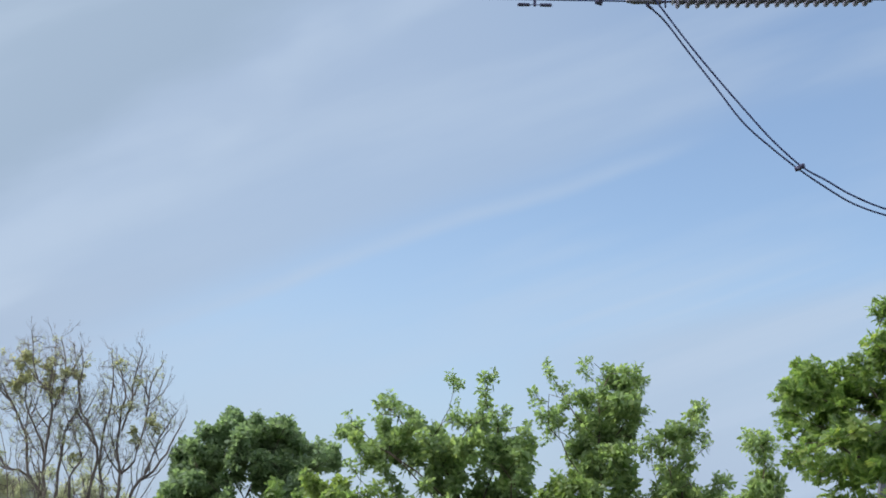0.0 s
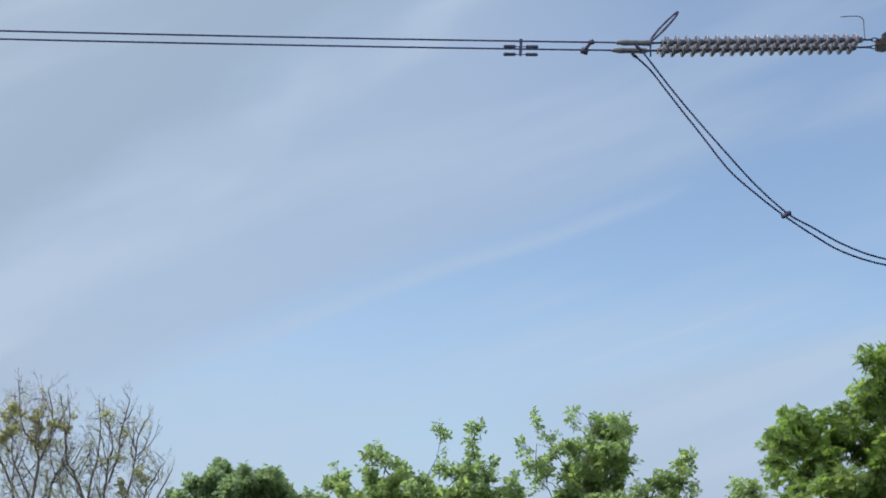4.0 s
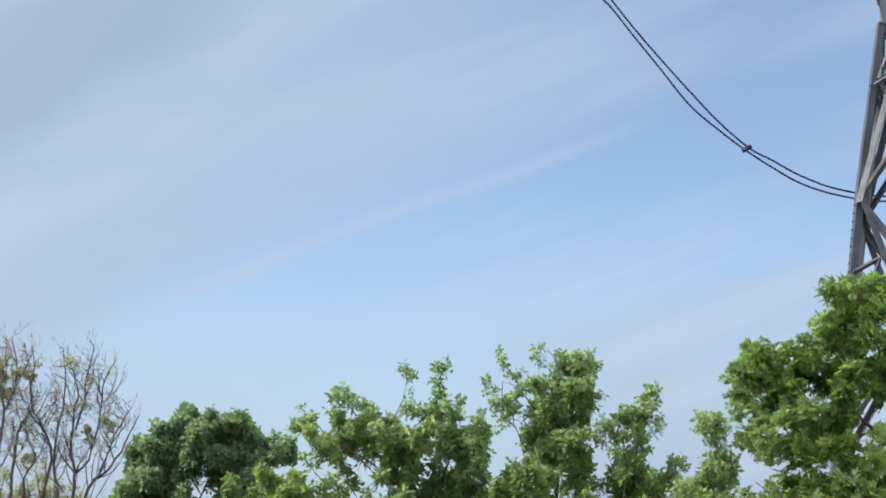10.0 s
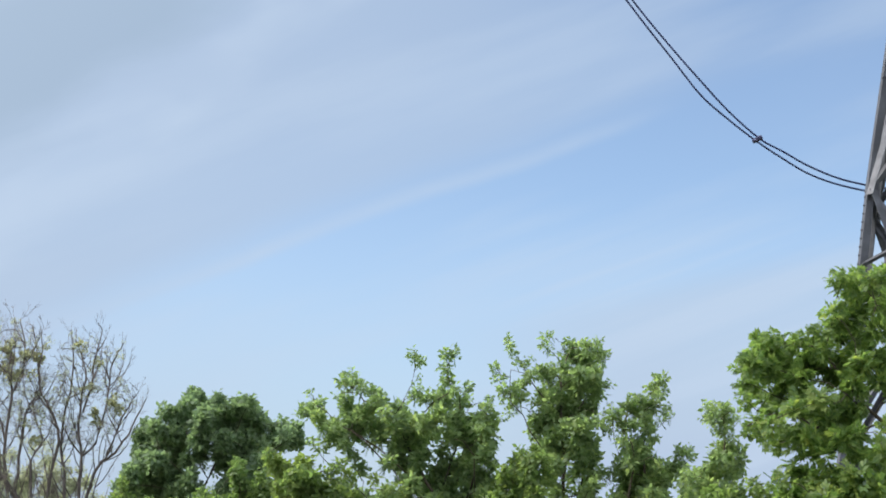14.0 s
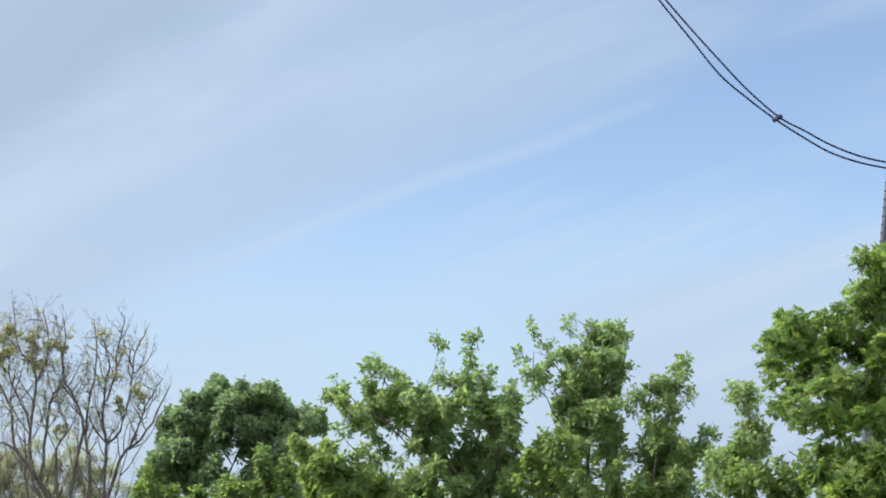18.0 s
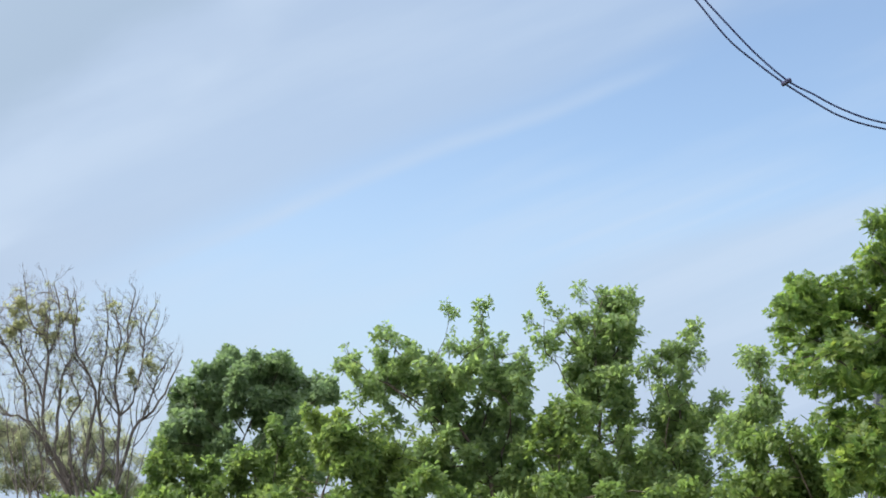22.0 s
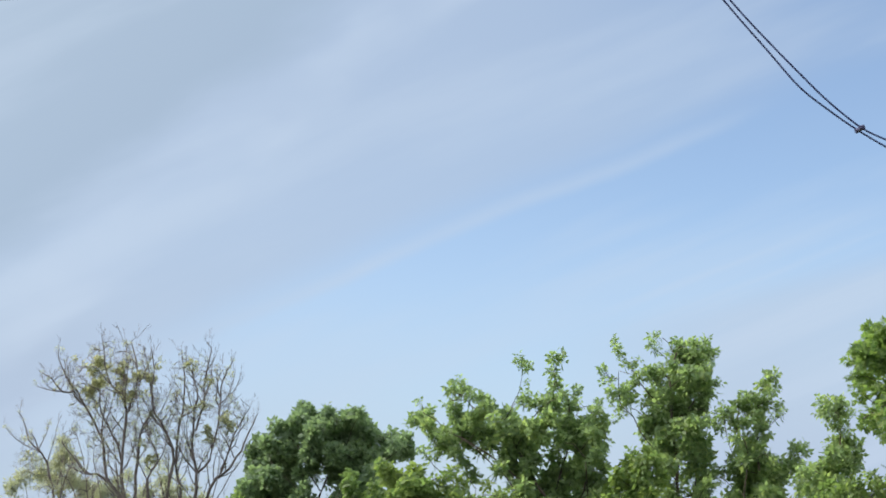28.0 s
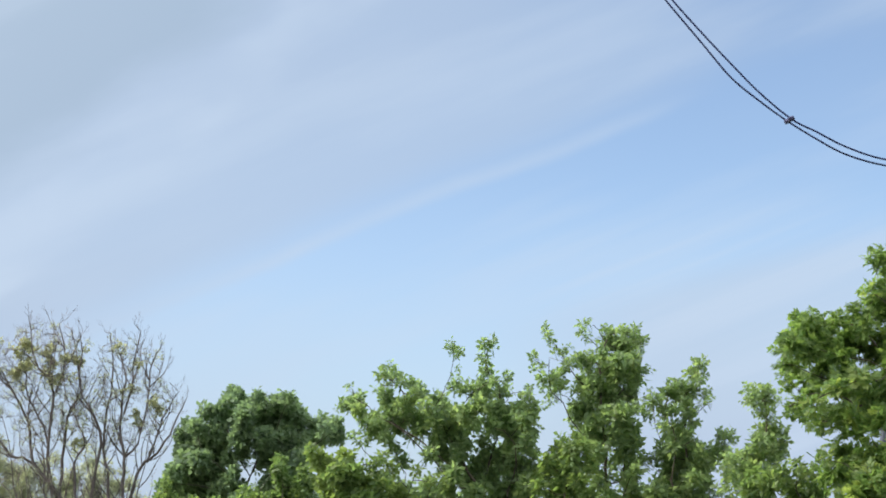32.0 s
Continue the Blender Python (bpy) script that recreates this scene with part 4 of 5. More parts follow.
ASH_A_HEAD_A = [
    (-1.71, 22.77, 4.55, 0.052), (-1.82, 23.4, 4.34, 0.08), (-1.72, 23.47, 4.37, 0.08), (-1.59, 23.33, 4.44, 0.071), (-1.59, 22.85, 4.2, 0.095),
    (-1.5, 23.13, 4.07, 0.096), (-1.38, 23.27, 3.96, 0.097), (-1.65, 22.74, 3.77, 0.06), (-1.51, 23.29, 3.77, 0.07), (-1.29, 22.58, 4.06, 0.085),
    (-1.11, 23.26, 4.9, 0.062), (-1.19, 22.74, 4.71, 0.077), (-1.06, 23.46, 4.8, 0.089), (-0.91, 22.73, 4.61, 0.069), (-1.3, 23.02, 4.53, 0.043),
]
ASH_A_HEAD_B = [
    (-1.19, 23.33, 4.5, 0.088), (-1.1, 23.49, 4.4, 0.098), (-0.78, 23.21, 4.64, 0.07), (-0.66, 23.33, 4.6, 0.079), (-0.7, 22.89, 4.42, 0.095),
    (-0.6, 23.25, 4.45, 0.079), (-0.88, 22.88, 4.27, 0.086), (-1.06, 23.43, 4.19, 0.124), (-1.24, 23.27, 4.01, 0.097), (-1.14, 22.88, 3.78, 0.086),
    (-0.8, 23.28, 4.13, 0.106), (-0.53, 22.57, 4.23, 0.077), (-0.37, 23.43, 4.4, 0.097), (-0.29, 23.19, 4.21, 0.105), (-0.41, 22.83, 4.01, 0.121),
]
ASH_A_SHOOTS_A = [
    (-0.13, 23.09, 5.19, 0.061), (-0.04, 23.28, 5.12, 0.07), (-0.04, 23.08, 4.86, 0.035), (-0.03, 23.23, 4.73, 0.044), (-0.08, 22.92, 4.56, 0.069),
    (0.03, 22.82, 4.45, 0.069), (-0.19, 22.92, 4.49, 0.043), (0.14, 22.78, 4.49, 0.069), (0.25, 22.99, 4.55, 0.061), (0.4, 23.26, 5.21, 0.079),
    (0.51, 23.22, 5.23, 0.053), (0.31, 23.08, 5.02, 0.052), (0.41, 23.29, 4.95, 0.07),
]
ASH_A_SHOOTS_B = [
    (0.43, 23.47, 4.82, 0.08), (0.31, 23.1, 4.69, 0.052), (0.51, 22.58, 4.59, 0.068), (0.7, 23.08, 4.67, 0.061), (0.75, 22.71, 4.49, 0.051),
    (0.39, 23.18, 4.54, 0.096), (0.63, 23.5, 4.51, 0.098), (0.26, 22.99, 4.4, 0.078), (1.06, 23.26, 4.53, 0.062), (0.98, 22.52, 4.3, 0.077),
    (0.92, 23.47, 4.27, 0.098), (1.09, 22.67, 4.16, 0.077), (1.25, 23.2, 4.22, 0.044), (1.11, 22.8, 4.02, 0.069),
]
ASH_A_BODY = [
    (-0.15, 22.89, 4.06, 0.121), (0.06, 22.63, 4.08, 0.128), (0.25, 22.54, 4.19, 0.128), (0.52, 23.25, 4.21, 0.141), (0.75, 23.25, 4.16, 0.132),
    (0.94, 22.62, 3.97, 0.12), (1.1, 23.12, 3.86, 0.07), (0.45, 22.76, 3.9, 0.112), (0.78, 23.4, 3.82, 0.141), (0.99, 22.63, 3.63, 0.111),
    (1.09, 23.09, 3.49, 0.079), (-0.09, 23.39, 3.82, 0.141), (-0.35, 23.04, 3.77, 0.113), (-0.61, 23.17, 3.88, 0.096), (-0.81, 23.31, 3.8, 0.079),
    (-1.03, 23.21, 3.6, 0.079), (-0.94, 23.32, 3.42, 0.088), (-0.51, 22.72, 3.49, 0.086), (-0.31, 23.41, 3.53, 0.097), (-0.05, 23, 3.49, 0.113),
    (0.54, 23.42, 3.52, 0.142), (0.79, 23.2, 3.4, 0.14), (1.02, 23.23, 3.3, 0.105), (0.17, 23.45, 3.26, 0.124),
]
ASH_A_LOW = [
    (-0.12, 22.61, 3.16, 0.128), (0.44, 23.37, 3.15, 0.141), (-0.25, 22.79, 2.96, 0.112), (-0.52, 23.32, 2.91, 0.115), (-0.78, 22.72, 2.81, 0.12),
    (-1.1, 22.97, 3.1, 0.095), (-1.2, 22.64, 3.19, 0.077), (0.7, 23.31, 2.99, 0.141), (0.94, 22.79, 3.01, 0.121), (0.18, 22.97, 2.9, 0.13),
    (0.44, 23.3, 2.73, 0.141), (0.77, 22.87, 2.61, 0.138), (-0.17, 23.39, 2.67, 0.15), (-0.49, 23.01, 2.53, 0.148), (0.07, 23.44, 2.41, 0.159),
    (1.08, 23.27, 2.74, 0.132), (0.6, 23.49, 2.37, 0.151), (-0.32, 23.21, 3.31, 0.07), (1.01, 22.81, 2.38, 0.147),
]
BUSH = [
    (1.49, 22.42, 3.61, 0.076), (1.71, 22.75, 3.69, 0.077), (1.43, 22.74, 3.48, 0.103), (1.61, 22.2, 3.45, 0.109), (1.24, 22.2, 3.3, 0.084),
    (1.78, 22.2, 3.5, 0.084), (1.38, 22.5, 3.23, 0.119), (1.59, 22.16, 3.2, 0.117), (1.86, 22.56, 3.28, 0.102), (1.14, 22.26, 2.93, 0.092),
    (1.31, 22.67, 2.81, 0.086), (1.55, 22.2, 2.76, 0.075), (1.23, 22.74, 3.14, 0.095), (1.45, 22.27, 2.98, 0.118), (1.68, 22.03, 2.99, 0.117),
    (1.22, 22.13, 2.44, 0.117), (1.51, 22.65, 2.5, 0.137), (1.72, 22.14, 2.4, 0.142), (1.35, 22.2, 2.2, 0.134),
]
ASH_B_TUFTS_A = [
    (1.42, 24.3, 5.65, 0.055), (1.43, 23.95, 5.48, 0.063), (1.5, 24.09, 5.41, 0.055), (1.54, 24.03, 5.23, 0.045), (1.67, 23.98, 5.2, 0.063),
    (1.79, 24.24, 5.31, 0.037), (1.16, 23.72, 5.09, 0.063), (1.22, 23.93, 4.95, 0.054), (1.33, 23.97, 4.98, 0.045), (2.04, 24.11, 5.65, 0.055),
    (2.12, 24.14, 5.71, 0.036), (1.96, 23.7, 5.48, 0.063), (2.04, 23.76, 5.38, 0.054),
]
ASH_B_TUFTS_B = [
    (1.29, 23.74, 4.74, 0.072), (1.46, 23.83, 4.77, 0.09), (1.62, 24.27, 4.88, 0.073), (1.6, 24.24, 4.67, 0.082), (1.48, 24.43, 4.59, 0.074),
    (1.31, 23.94, 4.63, 0.054), (1.45, 23.95, 4.38, 0.054), (1.77, 23.64, 4.99, 0.08), (1.72, 24.24, 4.99, 0.064), (1.98, 24.4, 5.16, 0.074),
    (2.12, 24.46, 5.09, 0.083), (2.13, 24.14, 5.2, 0.055), (3.02, 24.23, 4.91, 0.055),
]
ASH_B_CROWN = [
    (2.37, 24.04, 5.57, 0.064), (2.53, 24.34, 5.52, 0.092), (2.66, 23.83, 5.48, 0.081), (2.85, 24.15, 5.59, 0.064), (2.43, 24.26, 5.36, 0.101),
    (2.66, 24.12, 5.3, 0.128), (2.91, 24.34, 5.39, 0.092), (2.99, 24.11, 5.38, 0.064), (2.29, 23.75, 5.1, 0.099), (2.51, 23.55, 4.98, 0.125),
    (2.76, 23.83, 5.02, 0.099), (2.88, 23.82, 5.12, 0.054), (2.08, 24.41, 4.95, 0.083), (2.2, 24.03, 4.68, 0.127), (2.53, 24.23, 4.8, 0.128),
    (2.83, 24.43, 4.82, 0.111), (1.98, 24.29, 4.71, 0.092), (1.87, 24.22, 4.6, 0.064), (2.06, 24.06, 4.45, 0.109), (2.4, 24.26, 4.48, 0.147),
    (2.75, 24.46, 4.54, 0.129), (2.83, 23.96, 4.58, 0.063),
]
ASH_B_LOW = [
    (1.82, 24.2, 4.33, 0.082), (2.02, 24.45, 4.27, 0.129), (2.29, 23.74, 4.14, 0.144), (2.57, 23.57, 4.17, 0.125), (2.8, 23.98, 4.26, 0.072),
    (1.87, 24.39, 4.13, 0.092), (2.08, 24.02, 3.95, 0.145), (2.42, 23.71, 3.84, 0.134), (2.77, 24.49, 3.99, 0.102), (2.75, 23.97, 3.72, 0.1),
    (2, 23.94, 3.71, 0.118), (2.12, 23.57, 3.55, 0.116), (2.53, 23.93, 3.54, 0.118), (2.81, 24.48, 3.49, 0.102), (2.15, 23.93, 3.08, 0.109),
    (2.38, 24.28, 3.2, 0.083), (2.65, 24.43, 3.16, 0.12), (2.69, 23.5, 3.23, 0.098), (1.98, 24.19, 2.88, 0.146), (2.29, 23.64, 2.85, 0.125),
    (2.69, 24.01, 2.93, 0.127), (2.14, 24.35, 2.59, 0.138), (2.4, 23.86, 2.55, 0.126), (1.98, 24.22, 2.34, 0.146), (2.61, 23.79, 2.41, 0.135),
]
ASH_C_TOP = [
    (3.82, 23.8, 4.93, 0.081), (3.7, 23.84, 4.81, 0.063), (3.89, 23.72, 4.77, 0.054), (3.77, 23.59, 4.65, 0.062), (3.9, 23.94, 4.48, 0.072),
    (3.91, 23.48, 4.33, 0.053), (3.77, 23.6, 4.26, 0.062), (3.69, 23.99, 4.54, 0.091), (3.5, 23.7, 4.6, 0.081), (3.29, 23.46, 4.58, 0.062),
    (3.31, 23.88, 4.5, 0.081), (3.22, 23.95, 4.43, 0.054), (3.02, 23.37, 4.32, 0.079), (3.04, 23.95, 4.56, 0.036), (2.85, 23.4, 4.19, 0.062),
    (3.01, 23.97, 4.12, 0.054), (2.93, 23.77, 4.37, 0.054), (3.17, 23.46, 4.15, 0.08), (3.33, 23.36, 4.16, 0.079), (3.55, 23.64, 4.28, 0.08),
    (3.59, 23.63, 4.08, 0.089), (3.67, 23.7, 3.98, 0.063), (3.43, 23.72, 3.91, 0.099), (3.15, 23.29, 3.92, 0.07),
]
ASH_C_LOW = [
    (3.35, 23.45, 3.71, 0.115), (3.56, 23.35, 3.79, 0.071), (3.62, 24.02, 3.62, 0.109), (3.25, 23.35, 3.56, 0.097), (3.13, 23.8, 3.65, 0.063),
    (3.72, 23.29, 3.52, 0.097), (4, 23.85, 3.52, 0.09), (4.1, 23.63, 3.51, 0.08), (4.08, 23.7, 3.75, 0.081), (4.25, 23.85, 3.83, 0.063),
    (4.22, 23.59, 3.69, 0.053), (3.23, 23.9, 3.43, 0.099), (3.49, 24.11, 3.39, 0.128), (3.73, 23.94, 3.35, 0.109), (3.89, 23.8, 3.33, 0.09),
    (2.87, 23.89, 3.43, 0.072), (3.01, 23.94, 3.48, 0.063), (3.53, 23.23, 3.08, 0.123), (3.41, 24.19, 3.09, 0.128), (3.1, 23.67, 3.05, 0.107),
    (3.88, 24.09, 3.04, 0.109),
]
ASH_C_FOOT = [
    (2.92, 23.26, 2.89, 0.105), (3.16, 23.48, 2.78, 0.124), (3.48, 23.76, 2.76, 0.126), (3.73, 23.77, 2.74, 0.108), (4.18, 23.96, 3.09, 0.063),
    (4.06, 23.59, 2.92, 0.062), (4.12, 23.44, 2.75, 0.08), (4.31, 23.78, 2.7, 0.054), (4.12, 23.5, 2.55, 0.062), (4.01, 23.95, 2.85, 0.054),
    (3.05, 23.43, 2.44, 0.133), (3.37, 23.2, 2.43, 0.132), (3.81, 23.83, 2.41, 0.126), (3.96, 23.43, 2.26, 0.089),
]
SLIM_A = [
    (4.26, 22.17, 4.3, 0.059), (4.29, 21.83, 4.3, 0.058), (4.47, 22, 4.28, 0.066), (4.53, 22.04, 4.33, 0.033), (4.19, 22, 4.13, 0.05),
    (4.25, 21.69, 4.11, 0.074), (4.49, 22.01, 4.12, 0.075), (4.58, 21.84, 4.19, 0.05), (4.66, 21.81, 4.09, 0.041), (4.35, 22.17, 4.01, 0.05),
    (4.4, 21.83, 3.93, 0.066), (4.36, 21.82, 3.85, 0.049), (4.52, 21.8, 3.88, 0.049), (4.57, 22.25, 3.76, 0.076), (4.44, 22.25, 3.71, 0.067),
]
SLIM_B = [
    (4.68, 22.17, 3.67, 0.075), (4.28, 22.12, 3.67, 0.042), (4.31, 21.84, 3.52, 0.091), (4.56, 22.06, 3.5, 0.1), (4.75, 22.17, 3.5, 0.067),
    (4.2, 21.89, 3.43, 0.058), (4.16, 22.16, 3.33, 0.075), (4.34, 22.21, 3.3, 0.117), (4.55, 22.02, 3.28, 0.1), (4.71, 22.06, 3.31, 0.058),
    (3.91, 21.8, 3.25, 0.058), (4.02, 21.91, 3.14, 0.075), (4.15, 21.88, 3.1, 0.099), (4.42, 21.9, 3.1, 0.091), (4.09, 22.3, 2.93, 0.067),
]
BIG_HEAD = [
    (4.65, 20.21, 5, 0.069), (4.54, 19.08, 4.87, 0.05), (4.78, 19.58, 4.96, 0.044), (4.26, 19.02, 4.69, 0.065), (4.34, 19.74, 4.68, 0.06),
    (4.4, 20.26, 4.6, 0.069), (4.24, 18.93, 4.47, 0.093), (4.56, 19.32, 4.72, 0.102), (4.5, 19.25, 4.45, 0.116), (4.27, 19.84, 4.35, 0.067),
    (4.46, 20, 4.32, 0.091), (4.13, 19.06, 4.08, 0.05), (4.2, 19.22, 4, 0.044), (4.41, 19.3, 4.05, 0.073), (4.8, 20.24, 4.26, 0.092),
    (4.89, 19.92, 4.89, 0.068), (4.8, 19.7, 4.64, 0.097), (4.98, 20.25, 4.48, 0.099), (4.93, 19.33, 4.84, 0.066), (5.16, 19.98, 4.73, 0.098),
    (4.9, 19.1, 4.37, 0.094), (4.93, 19.12, 4.2, 0.065), (5, 20.17, 4.22, 0.069), (5.33, 20.01, 4.92, 0.083), (5.16, 19.62, 5, 0.052),
]
BIG_PEAK_A = [
    (5.05, 18.97, 4.94, 0.05), (5.16, 19, 4.89, 0.065), (5.35, 19.98, 4.65, 0.098), (5.23, 19.23, 4.73, 0.08), (5.13, 18.57, 5.06, 0.056),
    (5.3, 18.87, 5.19, 0.064), (5.41, 19.44, 5.1, 0.066), (5.65, 19.88, 5.04, 0.098), (5.53, 19.23, 5.13, 0.094), (5.33, 19.06, 5.61, 0.043),
    (5.61, 19.77, 5.82, 0.06), (5.5, 19, 5.68, 0.065), (5.38, 19.08, 5.54, 0.043), (5.77, 19.42, 5.74, 0.073), (5.49, 19.32, 5.53, 0.036),
    (5.73, 19.88, 5.74, 0.06), (5.66, 19.22, 5.56, 0.08), (5.71, 19.53, 5.41, 0.089),
]
BIG_PEAK_B = [
    (5.73, 19.23, 5.23, 0.094), (5.6, 19.58, 4.7, 0.104), (5.89, 19.94, 4.99, 0.113), (5.56, 18.65, 4.48, 0.106), (5.62, 19.93, 4.52, 0.098),
    (5.48, 19.94, 4.43, 0.083), (5.55, 19.08, 4.24, 0.094), (5.67, 18.51, 5.54, 0.077), (6.09, 19.23, 5.71, 0.094), (6.03, 19.58, 5.46, 0.104),
    (6, 18.82, 5.27, 0.114), (5.84, 18.79, 4.94, 0.114), (6.21, 19.08, 5.51, 0.101), (6.43, 19.94, 5.06, 0.121), (5.96, 19.46, 4.68, 0.103),
    (6.26, 19.62, 4.63, 0.111), (6.01, 19.44, 4.37, 0.088), (6.27, 19.58, 4.3, 0.096),
]
BIG_MID_A = [
    (4.8, 18.9, 4.03, 0.071), (4.97, 19, 4.13, 0.072), (4.59, 18.37, 3.85, 0.069), (5.13, 19.79, 3.96, 0.105), (4.97, 18.47, 3.98, 0.077),
    (5.28, 19.51, 3.86, 0.096), (5.39, 19.22, 3.96, 0.087), (5.58, 19.4, 3.88, 0.088), (5.63, 19.05, 3.97, 0.072), (4.55, 19.08, 3.89, 0.079),
    (4.28, 18.75, 3.78, 0.064), (4.28, 18.32, 3.62, 0.076), (4.31, 19.21, 3.69, 0.073),
]
BIG_MID_B = [
    (4.18, 19.11, 3.6, 0.043), (4.3, 18.73, 3.49, 0.064), (4.67, 19.67, 3.51, 0.059), (4.75, 19.68, 3.66, 0.082), (4.68, 18.79, 3.6, 0.078),
    (4.78, 18.94, 3.44, 0.072), (4.82, 18.54, 3.51, 0.091), (5.26, 19.35, 3.59, 0.102), (5.23, 18.51, 3.5, 0.098), (5.47, 18.71, 3.56, 0.078),
    (5.17, 19.73, 3.4, 0.082), (4.99, 18.45, 3.29, 0.077), (5.69, 19.63, 3.43, 0.082),
]
BIG_LOW_A = [
    (4.68, 18.9, 3.18, 0.071), (4.43, 18.32, 3.03, 0.062), (4.55, 19.3, 3, 0.066), (4.8, 18.93, 3.01, 0.093), (4.98, 19.24, 3.13, 0.08),
    (4.95, 18.6, 3.01, 0.091), (5.1, 18.5, 2.98, 0.084), (5.18, 18.18, 3.05, 0.076), (5.3, 18.2, 2.94, 0.089), (4.57, 18.83, 2.79, 0.1),
    (4.77, 18.63, 2.78, 0.106), (4.87, 18.09, 2.7, 0.103), (5.17, 18.3, 2.78, 0.097), (5.47, 18.78, 2.64, 0.106), (4.72, 18.08, 2.5, 0.102),
]
BIG_LOW_B = [
    (4.97, 18.01, 2.5, 0.102), (5.47, 19.06, 2.38, 0.108), (4.53, 18.15, 2.46, 0.089), (4.93, 18.66, 2.28, 0.113), (5.44, 19.5, 2.25, 0.118),
    (4.58, 18.14, 2.2, 0.103), (5.84, 18.63, 3.69, 0.07), (5.65, 18.31, 3.31, 0.097), (5.79, 19.27, 3.31, 0.087), (5.94, 18.83, 3.12, 0.107),
    (5.52, 18.13, 2.87, 0.11), (6.05, 19.21, 2.72, 0.116), (5.9, 19.48, 2.52, 0.118), (5.73, 19.26, 2.23, 0.116), (5.75, 18.35, 2.2, 0.111),
]
HEDGE_R = [
    (4.02, 20.69, 2.93, 0.094), (3.88, 20.44, 2.75, 0.1), (4.08, 20.2, 2.81, 0.107), (4.22, 19.97, 2.94, 0.068), (4.49, 20.32, 3.02, 0.077),
    (4.22, 19.96, 2.81, 0.098), (4.5, 20, 2.87, 0.091), (4.44, 20.42, 2.67, 0.108), (4.05, 20.5, 2.56, 0.108), (4.75, 20.39, 2.92, 0.085),
    (4.69, 20.26, 2.66, 0.122), (3.82, 20.57, 2.31, 0.085), (4.05, 20.59, 2.29, 0.109), (4.19, 19.93, 2.33, 0.105), (4.59, 20.49, 2.39, 0.101),
    (4.43, 20.55, 2.18, 0.124), (4.86, 20.38, 2.42, 0.108), (3.51, 20.24, 2.17, 0.069), (5.04, 20.52, 2.25, 0.124), (3.69, 19.92, 2.11, 0.105),
    (4.75, 20.62, 2.18, 0.117),
]
SAGE = [
    (-10.95, 34.56, 5.32, 0.128), (-10.92, 34.64, 5.07, 0.202), (-11.06, 34.76, 4.82, 0.221), (-10.63, 34.45, 4.89, 0.146),
    (-11.38, 34.18, 4.87, 0.108), (-11.33, 34.1, 4.58, 0.18), (-11.61, 33.96, 4.52, 0.18), (-11.77, 33.72, 4.24, 0.214), (-11.32, 35.07, 4.48, 0.241),
    (-10.92, 35.26, 4.49, 0.261), (-10.44, 34.8, 4.24, 0.295), (-9.87, 34.19, 4.14, 0.271), (-9.59, 34.34, 4.33, 0.182), (-9.62, 35, 3.99, 0.278),
    (-10.06, 34.46, 3.7, 0.328), (-9.49, 34.33, 3.43, 0.327), (-10.72, 34.95, 3.73, 0.37), (-10.98, 34.14, 3.56, 0.361), (-11.41, 33.87, 3.67, 0.358),
    (-11.93, 34.33, 3.41, 0.363), (-9.95, 35.11, 3.06, 0.334), (-9.47, 35.29, 2.96, 0.336), (-10.16, 34.05, 3.07, 0.36),
]
SAGE_EAST = [
    (-9.16, 34.95, 3.86, 0.259), (-8.79, 33.87, 3.28, 0.322), (-8.58, 34.76, 4.41, 0.184), (-8.23, 33.89, 4.06, 0.197), (-8.36, 34.05, 3.69, 0.252),
    (-8.79, 34.95, 3.05, 0.333), (-7.97, 33.88, 3.4, 0.197), (-7.95, 34.53, 3.85, 0.164), (-7.8, 34.25, 3.25, 0.217), (-7.79, 35.29, 3.98, 0.149),
    (-7.52, 34.92, 3.07, 0.185), (-7.2, 34.15, 3.44, 0.126), (-8.28, 35.27, 2.96, 0.28), (-7.62, 34.72, 2.77, 0.257), (-7.02, 33.95, 2.8, 0.215),
    (-8.77, 34.16, 4.08, 0.145), (-9.46, 35, 4.54, 0.111), (-8.93, 34.94, 4.67, 0.092), (-8.05, 34.06, 4.33, 0.09), (-7.78, 34.57, 4.21, 0.091),
    (-9.01, 34.21, 4.84, 0.072), (-8.35, 34.7, 4.77, 0.073), (-7.31, 33.71, 3.54, 0.107), (-8.62, 34.73, 4.75, 0.073),
]
TUFT_WEST = [
    (-9.13, 31.13, 6.71, 0.118), (-9.26, 31.2, 6.48, 0.13), (-9.04, 31.09, 6.23, 0.106), (-8.67, 31.22, 6.48, 0.13), (-8.63, 31.33, 6.26, 0.13),
    (-8.51, 30.8, 6.55, 0.093), (-8.65, 30.99, 5.97, 0.129), (-8.44, 30.89, 5.81, 0.117), (-8.27, 31.07, 6.34, 0.106), (-8.01, 31.17, 6.29, 0.106),
    (-7.86, 31.06, 6.52, 0.07), (-8.38, 31.3, 6.01, 0.095), (-8.03, 30.89, 5.9, 0.082), (-8.84, 30.96, 6.5, 0.07), (-9.25, 30.85, 6, 0.152),
    (-9.09, 30.81, 6.16, 0.116), (-9.08, 31.17, 6.58, 0.106), (-9.69, 31.18, 6.76, 0.071), (-9.4, 31.04, 6.62, 0.07), (-9.96, 31.19, 6.98, 0.035),
    (-9.67, 31.04, 5.76, 0.047), (-8.85, 31.14, 6.93, 0.047), (-9.98, 30.91, 6.08, 0.035), (-9.18, 31.03, 5.74, 0.07),
]
